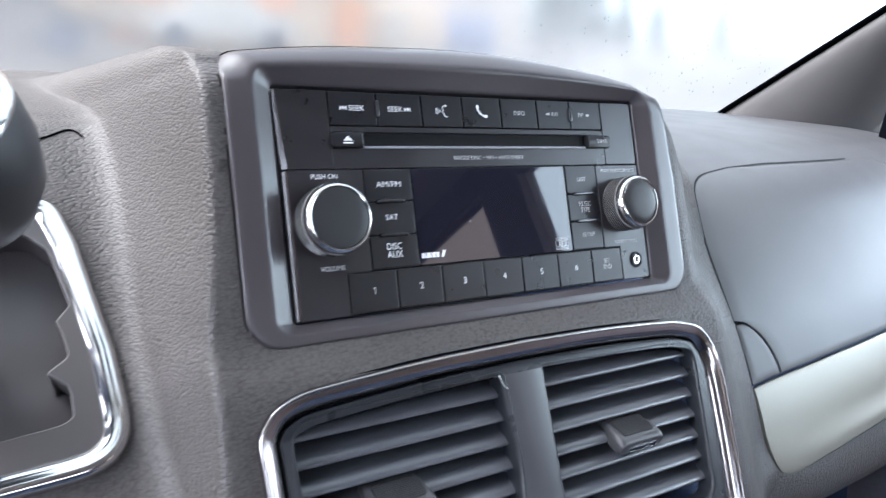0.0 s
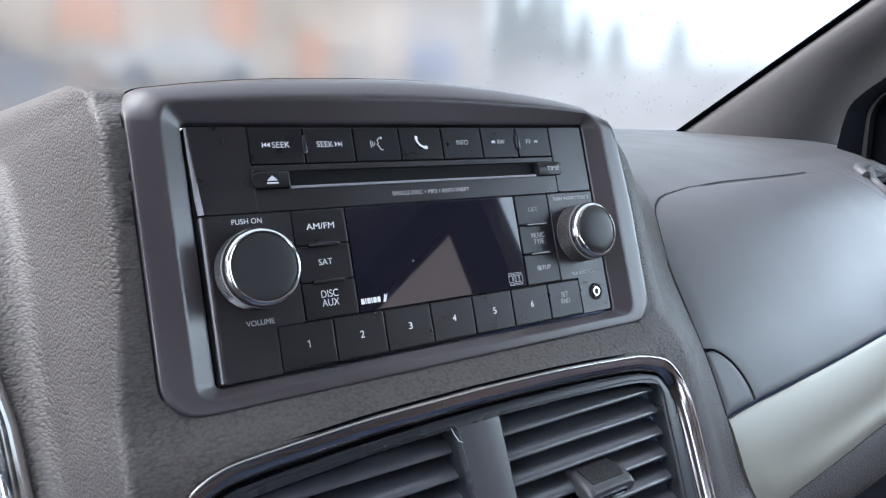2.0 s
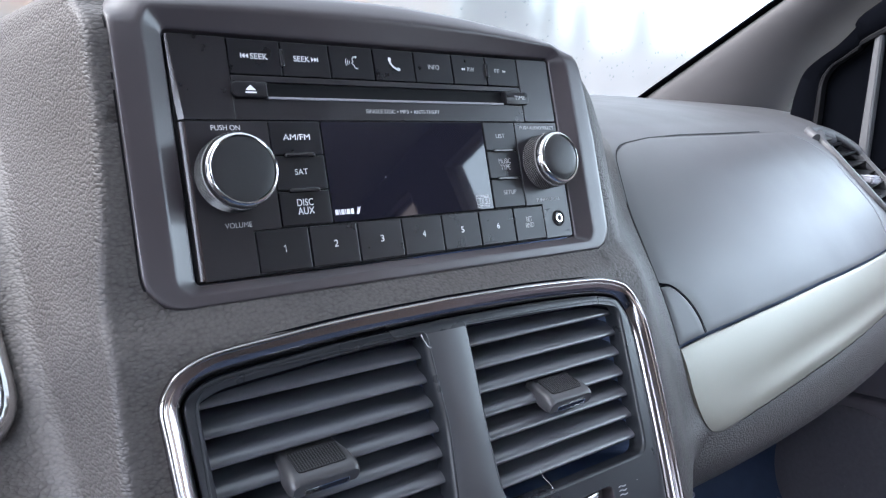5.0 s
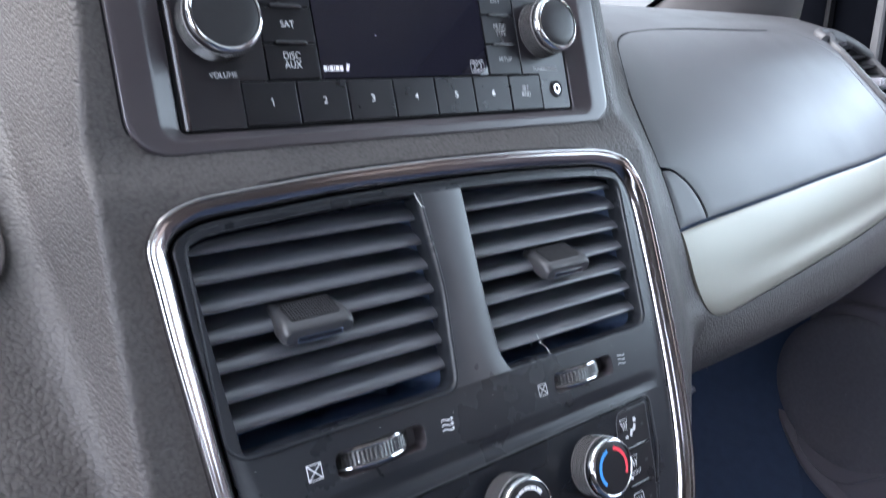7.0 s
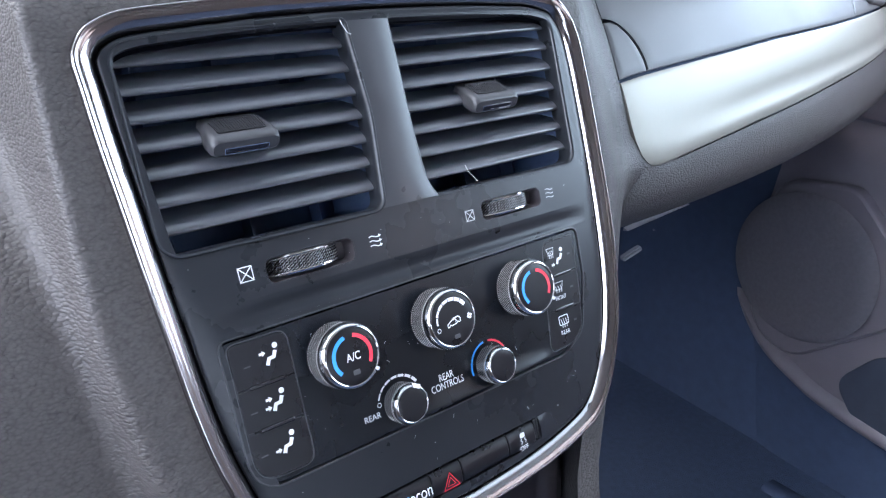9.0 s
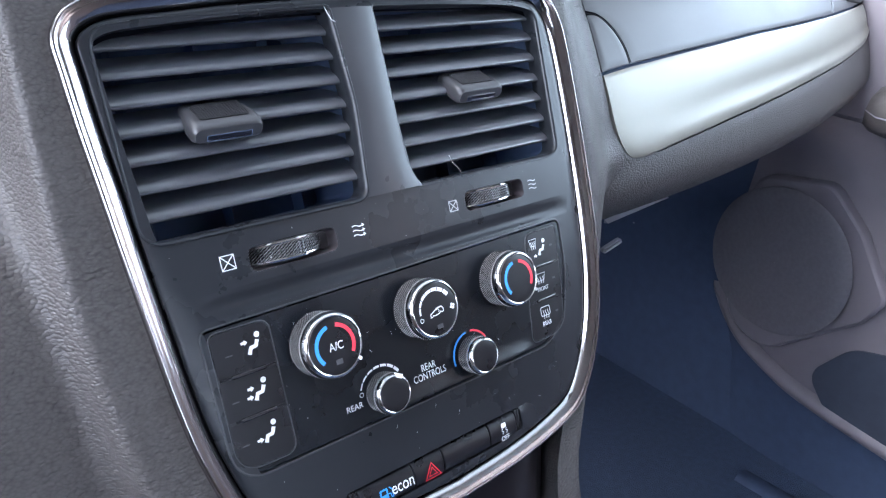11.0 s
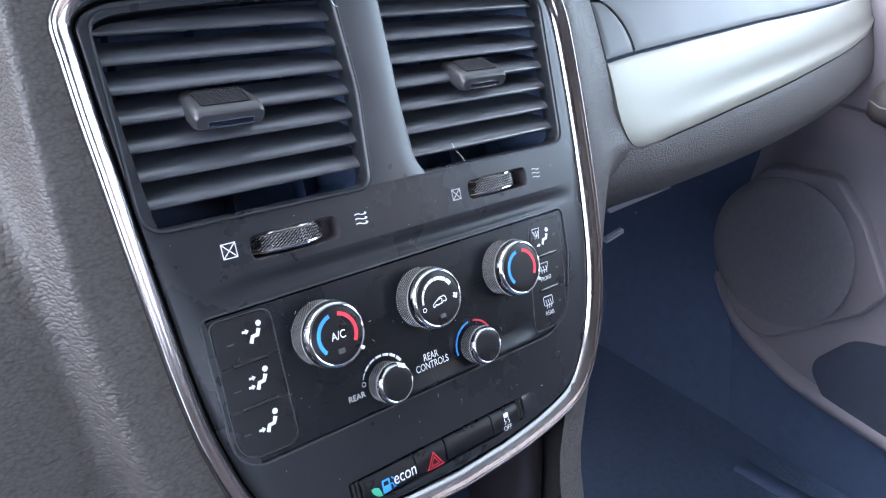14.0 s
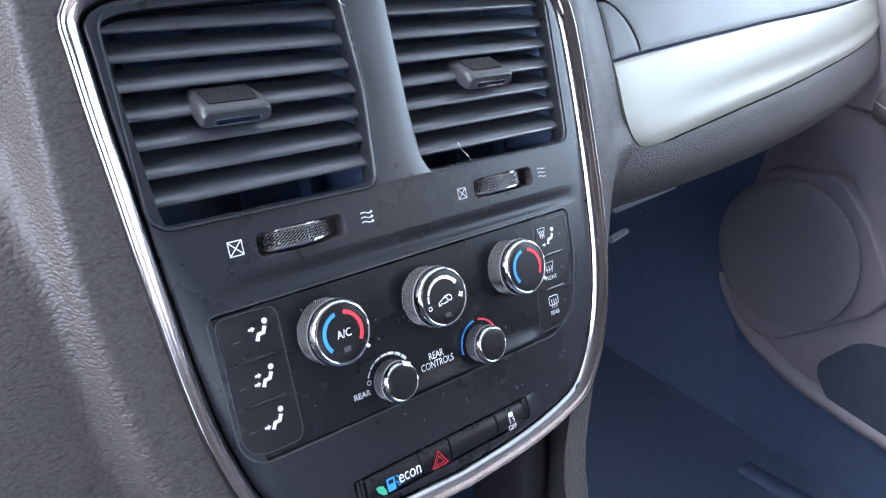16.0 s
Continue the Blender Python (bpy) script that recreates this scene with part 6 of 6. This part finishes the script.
# ---- passenger door ----
door = root("passenger_door", Matrix.Identity(4), "grey plastic passenger door with a speaker and map pocket", "car door")
DX = DOOR = RIGHT - 0.018
LIP = [(0.175, 0.645), (0.12, 0.605), (0.0735, 0.578), (0.02, 0.558), (-0.0263, 0.543), (-0.14, 0.527), (-0.40, 0.50), (-0.96, 0.49)]


def lip_z(y):
    return smooth_at(-y, [-p[0] for p in LIP], [p[1] for p in LIP])


def door_x(y):
    """The door's face, rolling away towards the footwell."""
    return DOOR + 0.070 * max(0, (y + 0.01) / 0.18) ** 2.5


panel_rows, low_rows = [], []
for y in span(-0.95, 0.17, 40):
    low, DX = lip_z(y), door_x(y)
    row = [(DX, y, low)]
    for t, dx in ((0.15, -0.004), (0.35, -0.004), (0.6, 0.0), (0.9, 0.004), (0.985, 0.002)):
        row.append((DX + dx, y, low + (0.905 - low) * t))
    for z, dx in ((0.905, 0.002), (0.912, -0.010), (0.96, -0.012), (1.04, -0.006), (1.095, 0.010), (1.10, 0.03)):
        row.append((DX + dx, y, z))
    panel_rows.append(row)
    low_rows.append([(DX + 0.004, y, low), (DX + 0.02, y, low - 0.06), (DX + 0.03, y, 0.40)])
DX = DOOR
part("panel", loft(panel_rows, closed=False), door_vinyl, door, "", scale=1, smooth=50)
# below the lip the door's shade is painted as a darker part
part("lower_panel", loft(low_rows, closed=False), dark_void, door, "lower part of the door, its shade painted dark", scale=1, smooth=50)


def on_door(pts, x):
    return [(x + door_x(y) - DOOR, y, z) for y, z in pts]


def door_piece(name, pts, proud, material, label, bevel=0.004):
    """A raised or sunk shape on the door; pts in (y, z)."""
    o = pts
    a = sum(p[0] * q[1] - q[0] * p[1] for p, q in zip(o, o[1:] + o[:1]))
    o = o if a > 0 else o[::-1]
    return part(name, loft([on_door(o, DX + 0.006), on_door(o, DX - proud + bevel), on_door(inset(o, bevel * 0.35), DX - proud + bevel * 0.3), on_door(inset(o, bevel), DX - proud)], cap1=True), material, door, label, scale=1, smooth=50)


spk = polyround([(0.134, 0.735, 0.05), (0.104, 0.812, 0.06), (0.005, 0.832, 0.03), (-0.045, 0.785, 0.04), (-0.092, 0.715, 0.02), (-0.075, 0.680, 0.02), (0.030, 0.583, 0.05), (0.104, 0.60, 0.06)], 8)
door_piece("speaker_surround", spk, 0.016, door_vinyl, "raised grey speaker surround")
part("speaker_grille", lathe([(0.098, 0.0), (0.096, 0.0018), (0.08, 0.004), (0.05, 0.005), (0.001, 0.0054)], 56, cap0=False, cap1=False), speaker_cloth, door, "round dark speaker grille", scale=1).matrix_local = Matrix.Translation((DX - 0.0135, 0.044, 0.712)) @ Matrix.Rotation(radians(-6.5), 4, "Z") @ Matrix.Rotation(radians(-90), 4, "Y")
# map pocket: a moulded lip; a flat dark plate paints its shaded opening
rows = []
for p in catmull([(*q, 0) for q in LIP], 40):
    DX = door_x(p.x)
    rows.append([(DX + 0.002, p.x, p.y + 0.016), (DX - 0.006, p.x, p.y + 0.010), (DX - 0.012, p.x, p.y + 0.003), (DX - 0.010, p.x, p.y - 0.006), (DX + 0.006, p.x, p.y - 0.016), (DX + 0.018, p.x, p.y - 0.03)])
DX = DOOR
part("pocket_lip", loft(rows, closed=False), door_vinyl, door, "moulded grey pocket edge", scale=1, smooth=60)
pk = polyround([(-0.030, 0.580, 0.03), (-0.070, 0.638, 0.045), (-0.20, 0.674, 0.07), (-0.75, 0.68, 0.05), (-0.75, 0.50, 0.03), (-0.16, 0.515, 0.03), (-0.06, 0.545, 0.02)], 8)
door_piece("pocket_shade_plate", pk, 0.0068, pocket_dark, "flat dark plate painting the map pocket's shade", 0.001)
part("armrest", loft([[(DX + 0.0 - a * s, y, 0.935 + h) for a, h in ((0, -0.03), (0.05, -0.028), (0.085, -0.016), (0.09, 0.0), (0.08, 0.012), (0.045, 0.017), (0, 0.018))] for y, s in ((-0.012, 0.25), (-0.02, 0.7), (-0.04, 0.95), (-0.10, 1.0), (-0.50, 1.0))], cap0=True), leather, door, "padded dark armrest", scale=1, smooth=60)
part("armrest_seam", loft([[(DX - 0.0905 * s, y, 0.9335 + h) for h in (0, 0.0016)] for y, s in ((-0.02, 0.7), (-0.04, 0.95), (-0.10, 1.0), (-0.50, 1.0))], closed=False), edge_glint, door, "pale seam on the armrest", scale=1)
# window frame, sail panel and divider bar
OUT = catmull([(0.2060, 1.095, 0), (0.2030, 1.1447, 0), (0.2010, 1.1687, 0), (0.1946, 1.1935, 0), (0.1784, 1.2113, 0), (0.1600, 1.2265, 0), (0.1420, 1.2480, 0), (0.1250, 1.2720, 0), (-0.05, 1.395, 0), (-0.42, 1.620, 0)], 54)
INN = catmull([(0.1640, 1.095, 0), (0.1650, 1.134, 0), (0.1662, 1.1577, 0), (0.1669, 1.1842, 0), (0.1598, 1.2008, 0), (0.1502, 1.2089, 0), (0.1345, 1.2208, 0), (0.1078, 1.2414, 0), (-0.09, 1.345, 0), (-0.46, 1.555, 0)], 54)
rows = [[(DX + 0.02, *o.xy), (DX + 0.004, *o.xy), (DX - 0.003, *o.lerp(i, 0.15).xy), (DX - 0.002, *o.lerp(i, 0.6).xy), (DX + 0.003, *o.lerp(i, 0.9).xy), (DX + 0.012, *i.xy), (DX + 0.03, *i.xy)] for o, i in zip(OUT, INN)]
part("window_frame", loft(rows, closed=False), frame_black, door, "dark window frame", scale=1, smooth=60)
part("frame_seal", loft([[(DX + a, *i.lerp(o, b).xy) for a, b in ((0.010, 0.0), (0.0, 0.02), (-0.001, 0.12), (0.002, 0.2))] for o, i in zip(OUT, INN)], closed=False), slot_black, door, "grey seal along the frame", scale=1, smooth=60)
sail = [(0.172, 1.09), (0.172, 1.186), (0.155, 1.210), (0.110, 1.243), (0.085, 1.256), (0.085, 1.09)]
part("sail_panel", loft([[(DX + 0.03, y, z) for y, z in sail], [(DX + 0.014, y, z) for y, z in sail]], cap0=True, cap1=True), frame_black, door, "dark triangular panel before the window", scale=1, smooth=30)
part("window_bar", loft([[(DX + 0.020, ya, z), (DX + 0.004, ya, z), (DX + 0.002, ya + 0.002, z), (DX + 0.002, yb - 0.002, z), (DX + 0.004, yb, z), (DX + 0.020, yb, z)] for ya, yb, z in ((0.1030, 0.1140, 1.09), (0.1125, 0.1205, 1.243))], cap0=True, cap1=True), window_grey, door, "grey upright window bar", scale=1)
dp = part("pane", box(bmesh.new(), RIGHT + 0.05, -0.86, 1.09, RIGHT + 0.054, 0.30, 1.625), clear_glass, door, "clear side window", scale=1, smooth=0)
dp.visible_shadow = False

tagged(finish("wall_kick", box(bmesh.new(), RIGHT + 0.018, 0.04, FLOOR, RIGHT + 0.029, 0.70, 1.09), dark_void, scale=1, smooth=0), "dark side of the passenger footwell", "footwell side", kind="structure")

tagged(finish("trim", loft([[(x + dx, y, FLOOR + dz) for dx, dz in ((-0.012, 0.0), (-0.010, 0.005), (-0.004, 0.007), (0.006, 0.006), (0.02, 0.002), (0.022, 0.0))] for x, y in ((0.789, 0.0), (0.792, -0.05), (0.800, -0.12), (0.805, -0.9))], closed=False), dark_void, scale=1, smooth=50), "dark door sill trim along the carpet", "sill trim", kind="structure")

# ---- under the dash ----
under = root("footwell_panel", Matrix.Identity(4), "dark panel under the passenger side of the dash", "footwell panel")
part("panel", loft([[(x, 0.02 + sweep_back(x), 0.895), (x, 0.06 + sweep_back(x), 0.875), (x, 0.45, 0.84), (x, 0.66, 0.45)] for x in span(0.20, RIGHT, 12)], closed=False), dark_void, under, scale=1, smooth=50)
a, b = Vector((0.3450, -0.020, 0.9015)), Vector((0.4896, 0.0209, 0.8776))
part("edge_strip", loft([[tuple(q + Vector((0, dy, dz))) for dy, dz in ((0, 0), (0.004, 0.0018), (0.004, -0.001))] for q in [a.lerp(b, k / 8) for k in range(9)]], cap0=True, cap1=True), edge_glint, under, "thin grey edge strip", scale=1)
bk = box(bmesh.new(), -0.011, -0.003, -0.0025, 0.011, 0.003, 0.0025, 0.0015)
bracket = part("bracket", bk, edge_glint, under, "small pale bracket", scale=1)
bracket.matrix_local = Matrix.Translation((0.3785, -0.003, 0.8680)) @ Matrix.Rotation(radians(-12), 4, "Y")
part("clip", box(bmesh.new(), 0.4075, -0.001, 0.8788, 0.4100, 0.001, 0.8808, 0.001), edge_glint, under, "small pale clip", scale=1)
lower = root("lower_console", Matrix.Identity(4), "dark lower console under the centre stack", "console")
bm = bmesh.new()
loft([[(0.0, -0.10, 0.868), (0.03, -0.128, 0.868), (0.158, -0.128, 0.868), (0.19, -0.10, 0.868), (0.20, 0.10, 0.88)], [(0.0, -0.06, 0.80), (0.03, -0.085, 0.80), (0.158, -0.085, 0.80), (0.188, -0.06, 0.80), (0.20, 0.10, 0.80)], [(-0.02, -0.10, 0.42), (0.03, -0.12, 0.42), (0.16, -0.12, 0.42), (0.2, -0.10, 0.42), (0.21, 0.1, 0.42)]], closed=False, bm=bm)
part("recess", bm, dark_void, lower, scale=1, smooth=50)
for x in (0.168, 0.002):
    rows = [[(x + dx, y + dy, z) for dx, dy in ((-0.006, 0.0), (-0.004, -0.006), (0.002, -0.009), (0.010, -0.006), (0.013, 0.004), (0.013, 0.06), (-0.006, 0.06))] for y, z in ((-0.105, 0.882), (-0.110, 0.86), (-0.116, 0.82), (-0.125, 0.74), (-0.14, 0.6), (-0.15, 0.42))]
    part("side_rail", loft(rows, cap0=True, cap1=True), bezel_plastic, lower, "grey upright side of the console", scale=1, smooth=60)


# ---- lint and hairs ----
def hair(pts, thick, label, name="lint_hair", fibre=lint, unit=MM):
    cu = bpy.data.curves.new("thread", "CURVE")
    cu.dimensions, cu.bevel_depth, cu.bevel_resolution = "3D", thick, 1
    s = cu.splines.new("POLY")
    p = catmull(pts, 18)
    s.points.add(len(p) - 1)
    for q, v in zip(s.points, p):
        q.co = (*v, 1)
    ob = finish(name, curve_bm(cu), fibre, scale=unit)
    ob.matrix_world = CLIMATE if unit == MM else Matrix.Identity(4)
    return tagged(ob, label, "lint", group="lint")


hair([(80.6, 0.6, 0.9), (81.0, -1.8, 1.4), (82.2, -3.2, 0.8), (82.8, -4.6, 0.9), (84.2, -5.4, 1.2)], 0.13, "curly white hair on the vent's upper edge")
hair([(130.6, -67.0, -2), (131.4, -70.5, -1.5), (133.6, -73.4, -1), (134.0, -76.0, 0.2)], 0.07, "thin pale hair hanging in the vent")
hair([(-0.0706, 0.0982, 1.1468), (-0.0650, 0.1012, 1.1484), (-0.0585, 0.1048, 1.1503), (-0.0551, 0.1032, 1.1499), (-0.0526, 0.0988, 1.1480)], 0.00045, "dark curved thread lying on the vinyl beside the radio", "dark_thread", frame_black, 1)
rnd = random.Random(11)
bm = bmesh.new()
for _ in range(110):
    x, y = rnd.uniform(-8, 190), rnd.uniform(-205, -78)
    zone = 0.02 if y > -98 else (0.02 if (y < -171 or y > -109) else F + 0.03)
    if -109.5 < y < -97 or (zone == F + 0.03 and not (6 < x < 180 and -165 < y < -113)):
        continue
    if zone == 0.02 and y < -189 and 41 < x < 142:
        continue
    s, a = rnd.uniform(0.06, 0.2), rnd.uniform(0, 3.14)
    l = s * rnd.choice((1, 1, 1.5, 5))
    d, n2 = Vector((math.cos(a), math.sin(a))), Vector((-math.sin(a), math.cos(a)))
    q = Vector((x, y))
    fill(bm, [tuple(q - d * l - n2 * s * 0.5), tuple(q + d * l - n2 * s * 0.5), tuple(q + d * l + n2 * s * 0.5), tuple(q - d * l + n2 * s * 0.5)], zone)
dust = finish("dust", bm, lint, smooth=0)
dust.matrix_world = CLIMATE
tagged(dust, "specks of pale dust on the black panel", "dust", kind="stuff")
